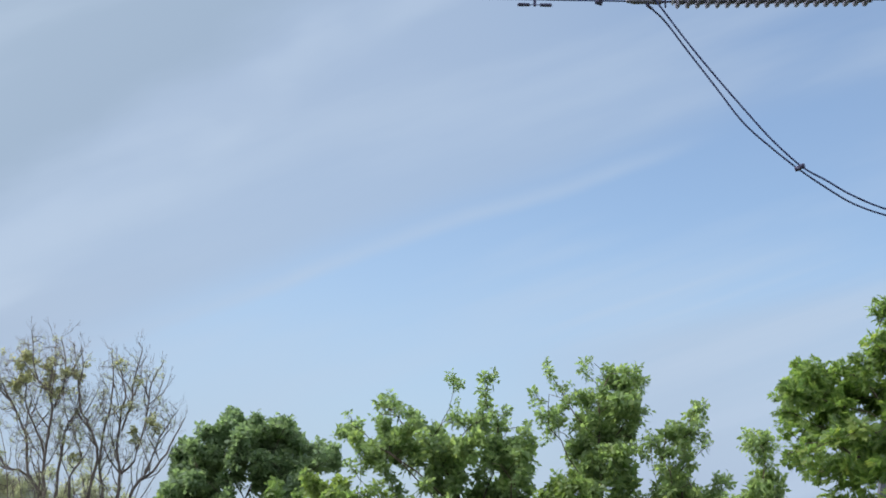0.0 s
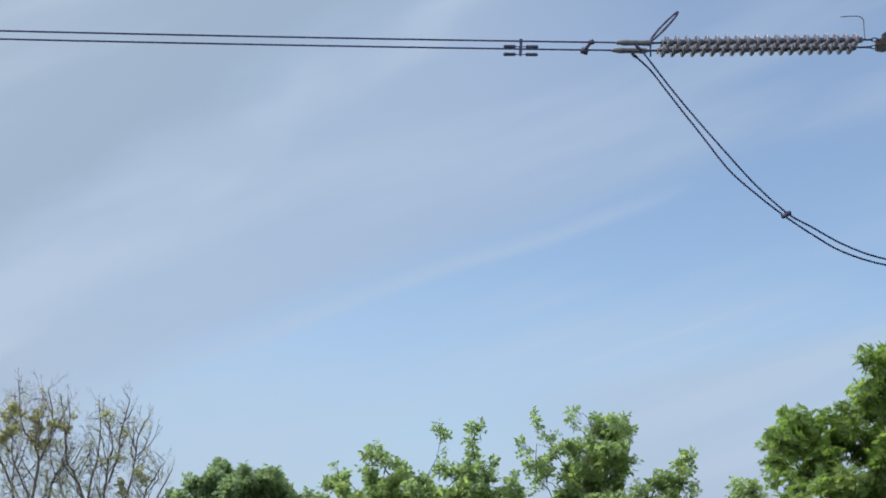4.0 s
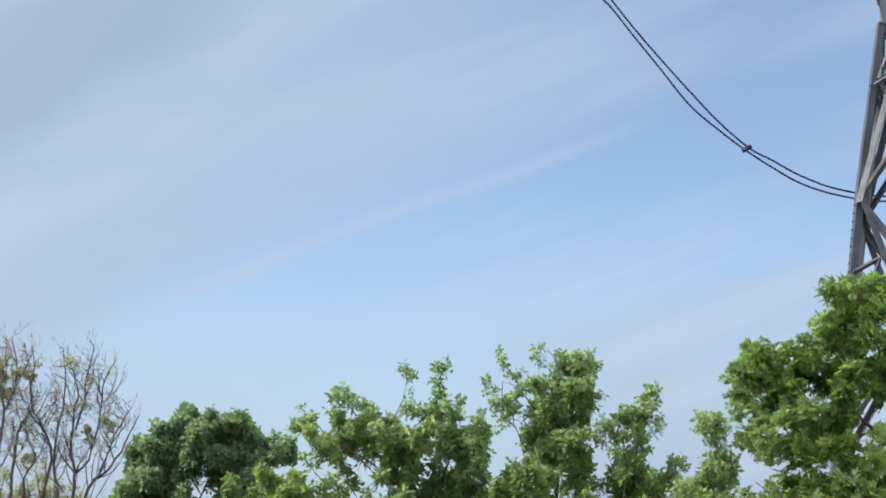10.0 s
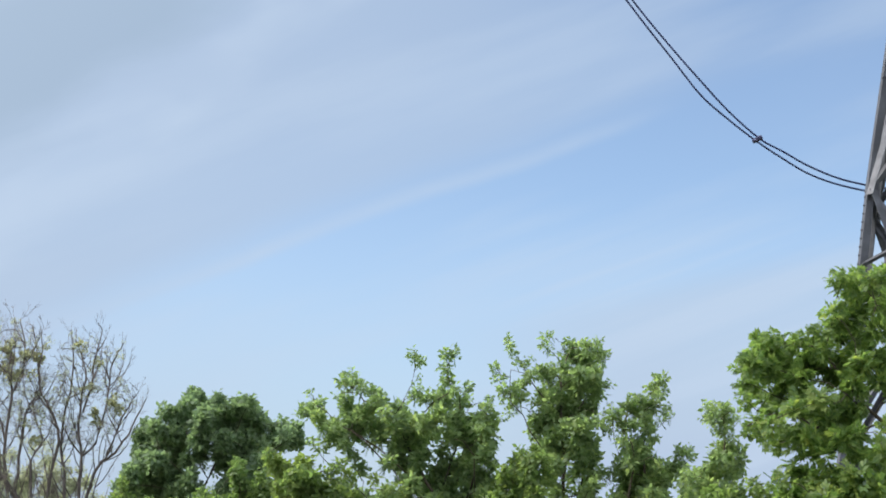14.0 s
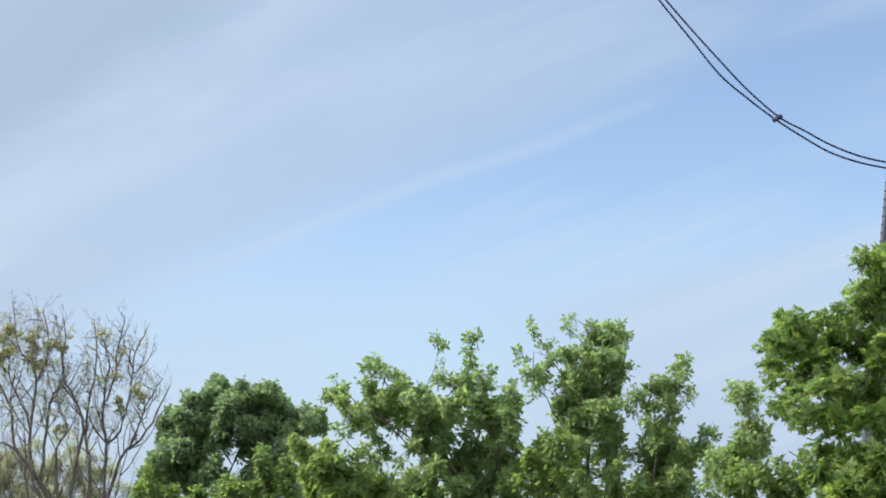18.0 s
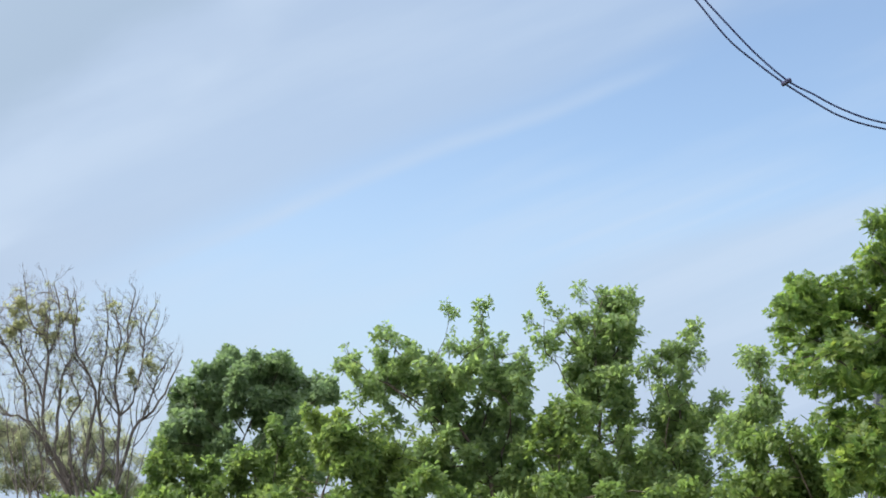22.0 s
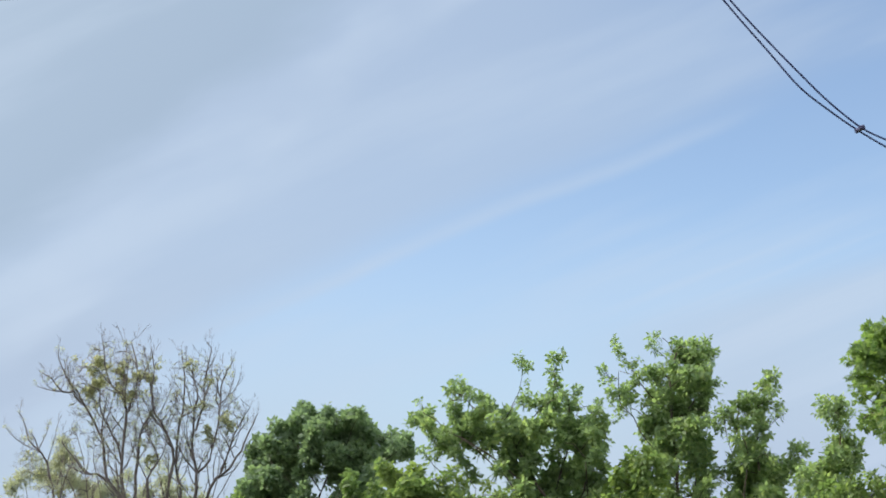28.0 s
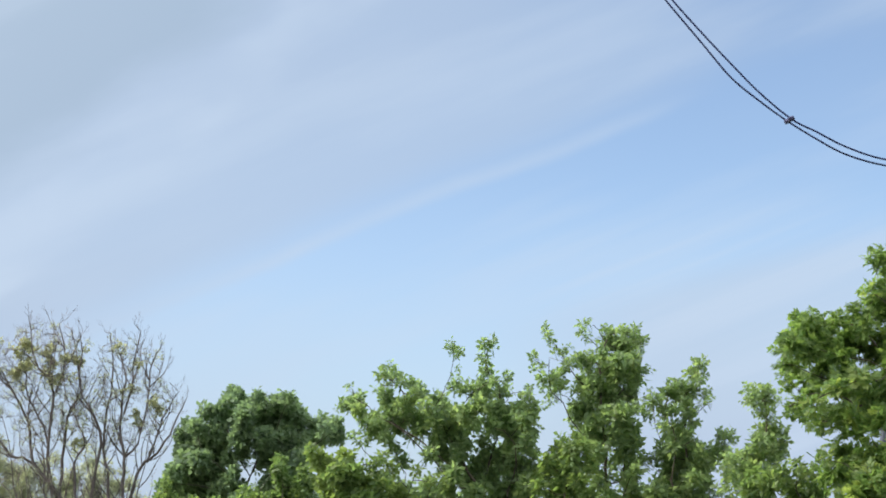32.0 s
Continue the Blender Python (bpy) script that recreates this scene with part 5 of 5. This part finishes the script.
TUFT_EAST = [
    (-7.09, 30.91, 6.59, 0.082), (-7.06, 31.21, 6.48, 0.071), (-6.76, 31.21, 6.18, 0.094), (-6.83, 31.25, 6.3, 0.071), (-6.54, 31.26, 6.42, 0.035),
    (-6.27, 31.12, 6.34, 0.035), (-6.36, 30.85, 5.31, 0.14), (-6.25, 30.96, 5.19, 0.117), (-6.4, 31.2, 5.5, 0.094), (-6.78, 31.23, 5.16, 0.118),
    (-6.72, 31.24, 4.97, 0.094), (-6.86, 30.93, 5.66, 0.07), (-7.03, 30.94, 5.6, 0.07), (-7.51, 31.19, 5.88, 0.059), (-7.5, 30.92, 5.6, 0.07),
    (-7.65, 31.1, 5.45, 0.059), (-7.89, 31.07, 5.15, 0.07), (-7.84, 31.23, 4.99, 0.059), (-7.8, 30.93, 4.55, 0.082), (-8.03, 31.27, 4.58, 0.095),
    (-7.14, 31.03, 4.79, 0.07), (-7.26, 31.18, 3.98, 0.071), (-8.12, 30.96, 4.9, 0.07), (-7.53, 31.15, 5.16, 0.047),
]
DARK_CORE = [
    (-5.02, 31, 4.54, 0.305), (-4.45, 30.91, 4.79, 0.28), (-3.87, 31.03, 4.54, 0.305), (-5.53, 30.78, 4.27, 0.233), (-5.08, 30.63, 3.91, 0.278),
    (-3.68, 30.87, 3.92, 0.28), (-3.21, 29.99, 4.33, 0.227), (-5.32, 30.87, 3.6, 0.28), (-4.84, 30.04, 3.44, 0.227), (-4.37, 30.57, 3.98, 0.058),
    (-4.15, 30.57, 3.9, 0.058), (-4.4, 30.23, 3.65, 0.057), (-4.01, 30.33, 4.02, 0.069),
]
ASH_A_CORE_A = [
    (-1.15, 23.82, 4.3, 0.117), (-0.83, 23.74, 4.29, 0.126), (-1.26, 23.58, 3.92, 0.116), (-1, 23.78, 4.03, 0.126), (-0.68, 23.49, 4.08, 0.124),
    (-0.55, 23.58, 4.14, 0.125), (-0.19, 23.52, 3.98, 0.16), (0.17, 23.86, 4.05, 0.144), (0.6, 23.17, 3.98, 0.14), (0.94, 23.91, 3.85, 0.145),
    (-0.01, 23.11, 3.65, 0.131), (0.3, 23.42, 3.41, 0.124), (0.62, 24.07, 3.37, 0.164), (0.91, 23.33, 3.18, 0.15),
]
ASH_A_CORE_B = [
    (-0.37, 23.46, 3.68, 0.106), (-0.1, 23.27, 3.36, 0.123), (0.8, 23.94, 3.67, 0.145), (0.34, 23.28, 3.71, 0.088), (-0.72, 23.49, 2.68, 0.16),
    (-0.28, 23.44, 2.85, 0.151), (0.25, 23.31, 2.66, 0.159), (0.61, 23.65, 2.85, 0.161), (0.95, 23.46, 2.58, 0.16), (-1.18, 24.04, 2.88, 0.136),
    (-0.9, 23.56, 3.07, 0.071), (0.08, 23.82, 3.09, 0.144), (0.68, 23.13, 2.48, 0.175), (-0.19, 23.94, 2.43, 0.181),
]
ASH_B_CORE = [
    (2.31, 24.59, 4.38, 0.121), (2.55, 24.3, 4.34, 0.119), (2.39, 24.55, 4.93, 0.102), (2.61, 24.01, 4.91, 0.1), (2.17, 24.15, 4.1, 0.119),
    (2.6, 24.71, 4.11, 0.121), (2.3, 24.47, 3.81, 0.12), (2.72, 24.9, 3.84, 0.103), (2.74, 24.71, 5.29, 0.103), (2.53, 24.94, 4.7, 0.122),
    (2.05, 24.85, 3.93, 0.103), (2.08, 24.12, 3.37, 0.118), (2.47, 24.85, 3.45, 0.094), (2.73, 24.7, 3.36, 0.103), (2.53, 24.18, 5.3, 0.082),
    (2.85, 24.14, 4.92, 0.082),
]
ASH_C_CORE = [
    (3.49, 24.01, 4.44, 0.082), (3.66, 24.51, 4.5, 0.083), (3.36, 24.09, 3.86, 0.091), (3.56, 24.24, 3.83, 0.092), (3.5, 24.2, 3.55, 0.119),
    (3.8, 24.33, 3.51, 0.101), (3.35, 24.13, 3.27, 0.119), (3.57, 23.77, 3.25, 0.117), (3.93, 24.66, 3.21, 0.093), (3.27, 24.27, 2.96, 0.119),
    (3.42, 23.74, 2.89, 0.117), (3.75, 23.9, 2.9, 0.099),
]
SLIM_CORE = [
    (4.62, 22.71, 3.64, 0.077), (4.53, 22.72, 3.47, 0.094), (4.61, 22.4, 4.08, 0.059), (4.47, 22.34, 4.11, 0.059), (4.59, 22.37, 3.69, 0.059),
    (4.65, 22.28, 3.41, 0.076), (4.25, 22.4, 3.26, 0.076),
]
DEAD = [
    (-9.04, 31.2, 6.78, 0.424), (-9.55, 30.81, 6.25, 0.419), (-8.52, 31.48, 6.83, 0.428), (-7.97, 30.87, 6.49, 0.327), (-8.42, 30.77, 6.06, 0.639),
    (-9.23, 31.2, 5.76, 0.566), (-9.86, 30.99, 6.63, 0.164), (-8.07, 31.3, 5.77, 0.473), (-7.33, 30.85, 6.24, 0.35), (-7.05, 31.14, 6.47, 0.329),
    (-6.65, 30.81, 6.29, 0.326), (-6.49, 31.37, 6.26, 0.213), (-7.14, 30.89, 5.6, 0.56), (-6.68, 31.47, 5.79, 0.499), (-6.22, 30.88, 5.53, 0.303),
    (-6.07, 31.17, 5.25, 0.212), (-6.38, 31.05, 4.9, 0.375), (-8.56, 31.47, 5.2, 0.69), (-7.72, 30.99, 5.02, 0.562), (-7.05, 31.17, 4.68, 0.565),
    (-9.01, 31.42, 4.95, 0.499), (-5.7, 30.78, 5.32, 0.093), (-6.76, 31.1, 6.98, 0.094), (-7.48, 31.4, 6.85, 0.119), (-9.58, 30.92, 5.14, 0.257),
]
DEAD_LOW = [
    (-8.55, 30.81, 3.73, 0.524), (-7.94, 31.18, 3.52, 0.53), (-7.41, 31.36, 3.76, 0.427), (-8.44, 31.42, 2.95, 0.534), (-7.66, 31.1, 2.94, 0.529),
    (-6.81, 30.86, 3.27, 0.303), (-8.99, 30.71, 3.95, 0.418), (-9.02, 31.05, 7.23, 0.082), (-8.48, 30.81, 7.16, 0.105), (-8.28, 31.18, 7.2, 0.106),
    (-8.02, 31.26, 7.07, 0.094), (-10.27, 31.19, 6.43, 0.082), (-9.84, 30.87, 5.02, 0.105),
]
STEMS_WEST = [
    [(-7.91, 2.59), (-8.23, 3.28), (-8.63, 3.87), (-8.91, 4.22), (-9.01, 4.86), (-9.12, 5.21), (-9.43, 5.73), (-9.63, 6.09), (-9.82, 6.33), (-9.99, 6.63), (-10.09, 6.99)],
    [(-7.91, 2.59), (-8.14, 3.28), (-8.91, 4.21), (-9.22, 4.30), (-9.42, 4.43), (-9.74, 4.84), (-9.88, 5.02)],
    [(-7.94, 2.59), (-8.40, 3.40), (-8.50, 3.98), (-8.55, 4.45), (-8.48, 5.16), (-8.46, 5.63), (-8.57, 5.94), (-8.77, 6.13), (-8.90, 6.41), (-8.96, 6.77), (-9.01, 7.17)],
    [(-7.88, 2.59), (-8.31, 3.40), (-8.31, 3.92), (-8.29, 4.57), (-8.25, 5.15), (-8.12, 5.46), (-8.01, 5.69), (-8.06, 6.16), (-8.15, 6.64), (-8.24, 7.04)],
    [(-9.63, 6.05), (-9.86, 6.06), (-10.11, 6.33), (-10.30, 6.47)],
    [(-8.55, 4.45), (-8.68, 4.92), (-8.88, 5.27), (-9.05, 5.63), (-9.11, 5.99), (-9.07, 6.47)],
    [(-8.46, 5.63), (-8.34, 6.05), (-8.31, 6.46), (-8.40, 6.89), (-8.48, 7.12)],
]
STEMS_EAST = [
    [(-7.76, 2.59), (-7.94, 3.28), (-7.97, 4.15), (-7.82, 4.42), (-7.75, 4.59), (-7.91, 4.98), (-8.00, 5.37)],
    [(-7.53, 2.59), (-7.35, 3.14), (-7.32, 3.57), (-7.36, 3.98), (-7.46, 4.44), (-7.46, 5.03), (-7.36, 5.62), (-7.32, 6.10), (-7.36, 6.58), (-7.41, 6.94)],
    [(-7.53, 2.59), (-7.65, 3.11), (-7.62, 3.63), (-7.46, 4.54), (-7.57, 5.03), (-7.76, 5.37), (-7.92, 5.69), (-7.96, 6.04), (-7.91, 6.46), (-7.97, 6.92)],
    [(-7.04, 2.59), (-6.98, 3.39), (-6.98, 3.98), (-6.96, 4.27), (-7.05, 4.68), (-7.05, 5.15), (-7.01, 5.62), (-6.96, 5.98), (-7.09, 6.34), (-7.23, 6.68)],
    [(-6.96, 4.27), (-6.73, 4.56), (-6.63, 5.03), (-6.56, 5.38), (-6.54, 5.86), (-6.50, 6.28), (-6.39, 6.48), (-6.30, 6.67)],
    [(-7.04, 2.59), (-6.76, 3.65), (-6.65, 3.95), (-6.52, 4.14), (-6.26, 4.32), (-6.09, 4.56), (-5.92, 4.85), (-5.76, 5.24), (-5.65, 5.44)],
    [(-6.52, 4.14), (-6.38, 4.56), (-6.22, 5.03), (-6.06, 5.36), (-5.89, 5.62)],
    [(-7.03, 5.15), (-6.89, 5.62), (-6.85, 6.10), (-6.80, 6.52), (-6.72, 6.82), (-6.77, 7.01)],
]
THICKET_E = [
    (-0.57, 25.4, 3.19, 0.23), (-0.41, 26.75, 2.73, 0.37), (0.19, 25.91, 3.17, 0.29), (0.37, 25.55, 2.47, 0.37), (0.98, 26.27, 3.18, 0.3),
    (1.17, 26.3, 2.51, 0.36), (1.77, 26.39, 3.09, 0.32), (2, 26.95, 2.42, 0.39), (2.45, 25.31, 2.75, 0.35), (2.68, 25.8, 2.29, 0.35),
    (3.16, 25.6, 2.94, 0.27), (3.36, 25.02, 2.36, 0.34), (3.79, 25.38, 2.65, 0.29), (4.13, 25.83, 2.28, 0.27), (5.01, 25.83, 2.57, 0.29),
    (6.1, 26.32, 2.77, 0.3),
]
HEDGE_L = [
    (-5.49, 19.25, 2.05, 0.12), (-5.0, 18.8, 2.10, 0.13), (-4.7, 19.28, 2.11, 0.13), (-4.42, 19.0, 2.19, 0.11), (-4.01, 19.16, 2.11, 0.14),
    (-3.7, 19.03, 2.17, 0.13), (-3.26, 18.87, 2.04, 0.14), (-5.25, 19.0, 1.84, 0.22), (-4.21, 18.72, 1.83, 0.21),
]
HEDGE_M = [
    (-2.25, 19.22, 2.13, 0.19), (-1.64, 19.62, 2.07, 0.19), (-0.68, 19.58, 2.19, 0.19), (-0.03, 19.88, 2.13, 0.2), (0.54, 19.2, 2.04, 0.19),
    (1.22, 19.64, 2.27, 0.22), (1.95, 19.59, 2.18, 0.22), (2.54, 19.68, 2.11, 0.19), (3.01, 19.8, 2.18, 0.16), (-0.39, 19.62, 2.43, 0.16),
]
leaf_rng = random.Random(11)
ASH_TWIGS = [pinnate_twig("leafy_twig", LEAF_RICH, leaf_rng, fronds=4, frond=0.135, pairs=3, long=0.100, wide=0.043) for _ in range(8)]
OAK_TWIGS = [broad_twig("leafy_twig", LEAF_MID, leaf_rng, size=0.25, leaves=12, long=0.112, wide=0.060, rise=(-0.4, 0.8)) for _ in range(8)]
DEEP_TWIGS = [broad_twig("leafy_twig", LEAF_DEEP, leaf_rng, size=0.31, leaves=18, long=0.120, wide=0.068, rise=(-0.35, 0.8)) for _ in range(6)]
LIGHT_TWIGS = [broad_twig("leafy_twig", LEAF_LIGHT, leaf_rng, size=0.26, leaves=13, long=0.110, wide=0.060, rise=(-0.4, 0.7)) for _ in range(6)]
OLIVE_TWIGS = [broad_twig("leafy_twig", LEAF_OLIVE, leaf_rng, size=0.22, leaves=10, long=0.095, wide=0.060) for _ in range(4)]
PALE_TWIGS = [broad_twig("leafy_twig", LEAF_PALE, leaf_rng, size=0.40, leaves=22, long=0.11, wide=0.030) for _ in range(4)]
BARE_TWIGS = [bare_twig("bare_twig", GREY_BARK, leaf_rng, 0.75) for _ in range(6)]

make_tree("tree", BIG_HEAD + BIG_PEAK_A + BIG_PEAK_B + BIG_MID_A + BIG_MID_B + BIG_LOW_A + BIG_LOW_B, (8.3, 21.2), ASH_TWIGS, BARK, "large dense tree with rich green feathered leaves before the pylon", "tree", 1, 22.0, 320, skirt=8, inset=0.15)
make_tree("tree", ASH_A_HEAD_A + ASH_A_HEAD_B + ASH_A_SHOOTS_A + ASH_A_SHOOTS_B + ASH_A_BODY + ASH_A_LOW + ASH_A_CORE_A + ASH_A_CORE_B, (0.5, 23.2), OAK_TWIGS, BARK, "young green tree with upright leafy shoots in sunlight", "tree", 32, 15.0, 260, skirt=8, inset=0.12)
make_tree("tree", ASH_B_TUFTS_A + ASH_B_TUFTS_B + ASH_B_CROWN + ASH_B_LOW + ASH_B_CORE, (2.3, 24.0), OAK_TWIGS, BARK, "tall young green tree with a narrow upright crown", "tree", 3, 15.0, 220, skirt=6, inset=0.12)
make_tree("tree", ASH_C_TOP + ASH_C_LOW + ASH_C_FOOT + ASH_C_CORE, (3.4, 23.6), OAK_TWIGS, BARK, "slender green tree with loose open branches", "tree", 4, 15.0, 180, skirt=5, inset=0.12)
make_tree("tree", SLIM_A + SLIM_B + SLIM_CORE, (4.5, 22.2), OAK_TWIGS, BARK, "small slim green tree beside the large one", "tree", 5, 15.0, 110, skirt=4, inset=0.12)
make_tree("tree", DARK_TOP_A + DARK_TOP_B + DARK_LOW_A + DARK_LOW_B + DARK_CORE, (-4.3, 30.2), DEEP_TWIGS, BARK, "dark green broad-leaved tree with a rounded crown", "tree", 6, 11.0, 240, skirt=8, inset=0.14)
make_tree("tree", LIGHT_A + LIGHT_B, (-2.0, 21.8), LIGHT_TWIGS, BARK, "low bushy tree with fresh light green leaves", "tree", 7, 15.0, 160, skirt=6, inset=0.12)
make_tree("shrub", BUSH, (1.35, 22.4), LIGHT_TWIGS, BARK, "rounded light green bush between the young trees", "shrub", 23, 16.0, 120, skirt=3, stems=3, inset=0.12)
make_tree("shrub", THICKET_W_A + THICKET_W_B, (-3.6, 27.2), LIGHT_TWIGS, BARK, "dense green thicket under the dark tree", "shrub", 21, 13.0, 160, stems=4, skirt=5, inset=0.11)
make_tree("shrub", THICKET_E, (1.9, 26.2), OAK_TWIGS, BARK, "dense green thicket behind the young trees", "shrub", 22, 5.0, 180, stems=4, inset=0.11)
fill_rng = np.random.default_rng(31)
LOW_BACK = [(x, fill_rng.uniform(27.6, 28.8), fill_rng.uniform(1.5, 2.35) + 0.25 * math.sin(0.9 * x), fill_rng.uniform(0.2, 0.34)) for x in np.arange(-6.2, 7.0, 0.16) if not 3.9 < x < 4.9]
make_tree("shrub", LOW_BACK, (0.4, 28.2), DEEP_TWIGS, BARK, "low dark green hedge behind the young trees", "shrub", 24, 3.0, 200, stems=4, inset=0.18)
make_tree("shrub", HEDGE_L, (-4.6, 19.2), LIGHT_TWIGS, BARK, "light green shrub below the bare tree", "shrub", 8, 11.0, 120, stems=3, inset=0.12)
make_tree("shrub", HEDGE_M, (0.2, 19.8), LIGHT_TWIGS, BARK, "long low green shrub below the young trees", "shrub", 9, 11.0, 160, stems=4, inset=0.12)
make_tree("shrub", HEDGE_R, (4.7, 20.2), LIGHT_TWIGS, BARK, "light green bushy shrub below the large tree", "shrub", 10, 15.0, 140, stems=3, skirt=4, inset=0.12)
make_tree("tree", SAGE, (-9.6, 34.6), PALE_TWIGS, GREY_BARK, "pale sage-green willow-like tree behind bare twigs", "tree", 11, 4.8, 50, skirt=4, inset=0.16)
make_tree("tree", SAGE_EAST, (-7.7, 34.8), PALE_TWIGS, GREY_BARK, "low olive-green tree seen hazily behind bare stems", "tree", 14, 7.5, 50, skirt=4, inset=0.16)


def shoots(tree, base, pos, radius, parent, count, rng, size):
    """Fine leafless shoots on the thin wood of a tree."""
    thin = np.where((radius < 0.016) & (parent >= 0))[0]
    pick = rng.choice(thin, min(len(thin), count), replace=False)
    ways = pos[pick] - pos[parent[pick]]
    ways /= np.linalg.norm(ways, axis=1)[:, None]
    leaf_out(tree, base, pos[pick], ways, BARE_TWIGS, rng, size, 300, "bare_twig", "bare_twig_mass")


def make_bare_tree(name, foot, stems, aims, tuft_lobes, label, seed, sprays, twigs, thick, poles=0):
    """A half-dead tree: a fan of stems with countless twigs and a few tufts of leaves. Stems are (x, z) where each one bends."""
    rng = np.random.default_rng(seed)
    base = Vector((*foot, -0.12))
    tree = thing(name, base, label, "tree")
    lines, girth = [], []
    for k, stem in enumerate(stems):
        deep = 0.28 * math.sin(2.4 * k + 0.7)
        knots = []
        if stem[0][1] < 3.0:
            x = stem[0][0]
            knots = [(foot[0] + 0.03 * (k - 5), foot[1], -0.12), (0.45 * x + 0.55 * foot[0], foot[1] + 0.1 * deep, 1.0), (0.75 * x + 0.25 * foot[0], foot[1] + 0.2 * deep, 1.9)]
        knots += [(x, foot[1] + deep * min(1.0, 0.2 + 0.15 * n), z) for n, (x, z) in enumerate(stem)]
        fine = spline([Vector(p) for p in knots], 4)
        full = thick if knots[0][2] < 0 else thick * 0.45
        lines.append([(p[0] + 0.012 * math.sin(2.1 * n + k), p[1] + 0.02 * math.cos(1.7 * n + k), p[2] + 0.012 * math.cos(2.3 * n)) for n, p in enumerate(fine)])
        girth += [full * (1 - n / len(fine)) ** 0.75 + 0.006 for n in range(len(fine))]
    # thin poles from the same root, that end low down
    for k in range(poles):
        lean, top = rng.uniform(-1.0, 1.0), rng.uniform(3.4, 5.2)
        x0, y0 = foot[0] + 0.7 * lean, foot[1] + rng.uniform(-0.4, 0.5)
        pole = [(x0 + 0.9 * lean * (i / 22) ** 1.3 + 0.03 * math.sin(1.1 * i + k), y0 + 0.02 * math.cos(0.9 * i), -0.12 + (top + 0.12) * i / 22) for i in range(23)]
        lines.append(pole)
        girth += [0.020 * (1 - i / 23) + 0.006 for i in range(23)]
    # side branches that leave the stems at an angle and then bend upwards
    for line in list(lines):
        for _ in range(len(line) // 4):
            n = int(rng.integers(len(line) // 4, max(len(line) // 4 + 1, 3 * len(line) // 4)))
            p, ahead = np.array(line[n]), np.array(line[n + 1]) - np.array(line[n])
            if p[2] < 2.6:
                continue
            d = ahead / np.linalg.norm(ahead) + rng.choice([-1, 1]) * np.array([rng.uniform(0.5, 1.0), rng.uniform(-0.5, 0.5), 0.0])
            d /= np.linalg.norm(d)
            steps = int(rng.integers(5, 12))
            side = [tuple(p)]
            for _ in range(steps):
                d = d + np.array([0, 0, 0.12]) + rng.normal(size=3) * 0.13
                d /= np.linalg.norm(d)
                p = p + 0.11 * d
                if p[2] > line[-1][2] - 0.2:
                    break
                side.append(tuple(p))
            if len(side) < 3:
                continue
            lines.append(side)
            girth += [0.010 * (1 - i / len(side)) + 0.005 for i in range(len(side))]
    pos, parent = grow(lines, aims, 0.09, 0.09, rng, rise=0.42, rounds=320, wild=0.17, apart=0.042)
    radius, kids = thickness(parent, 0.0062, 2.6)
    radius[:len(girth)] = np.maximum(radius[:len(girth)] * 0.6, girth)
    limb_of.clear()
    wood(tree, base, pos, parent, radius, STEM_BARK, thin=0.0045)
    shoots(tree, base, pos, radius, parent, twigs, rng, (0.25, 0.52))
    spots, big = tufts(tuft_lobes, sprays, rng, 0.09)
    near = pos[np.linalg.norm(spots[:, None] - pos[None], axis=2).argmin(1)]
    ways = (spots - near) / np.maximum(np.linalg.norm(spots - near, axis=1), 0.05)[:, None]
    leaf_out(tree, base, spots, ways, OLIVE_TWIGS, rng, (0.7, 1.1), big=big, sink=0.07)
    # single pale sprigs that still live here and there on the thin wood
    alive = pos[rng.choice(np.where(radius < 0.012)[0], 42 * len(stems))]
    leaf_out(tree, base, alive, rng.normal(size=alive.shape) * 0.5, PALE_TWIGS, rng, (0.26, 0.42), 0, rest="sprig_mass", sink=0.06)


dead_rng = np.random.default_rng(12)
make_bare_tree("bare_tree", (-7.9, 31.1), STEMS_WEST + STEMS_EAST, np.concatenate([fill(DEAD, 1950, dead_rng), fill(DEAD_LOW, 400, dead_rng)]), TUFT_WEST + TUFT_EAST,
               "half-dead tree with bare grey-brown twigs and a few olive leaf tufts", 12, 8.5, 1150, 0.043, 14)
SNAG = [(-11.2, 33.0, 4.6, 0.3), (-10.8, 33.0, 4.2, 0.3), (-11.2, 33.0, 5.2, 0.2), (-10.3, 33.1, 4.4, 0.25), (-10.6, 33.0, 3.8, 0.3)]
SNAG_STEMS = [[(-10.55, 2.6), (-10.62, 3.9), (-10.73, 4.48), (-10.95, 4.98), (-11.28, 5.29), (-11.36, 5.61), (-11.52, 5.90)],
              [(-10.95, 4.98), (-11.05, 5.22), (-11.17, 5.42)], [(-10.55, 2.6), (-10.5, 3.6), (-10.35, 4.3), (-10.15, 4.75)]]
make_bare_tree("bare_tree", (-10.4, 33.0), SNAG_STEMS, fill(SNAG, 150, dead_rng), [(-10.9, 33.0, 4.5, 0.10), (-11.2, 33.0, 4.9, 0.08), (-10.5, 33.0, 4.1, 0.12)],
               "small half-dead tree with a forked bare top", 13, 7.0, 130, 0.036)
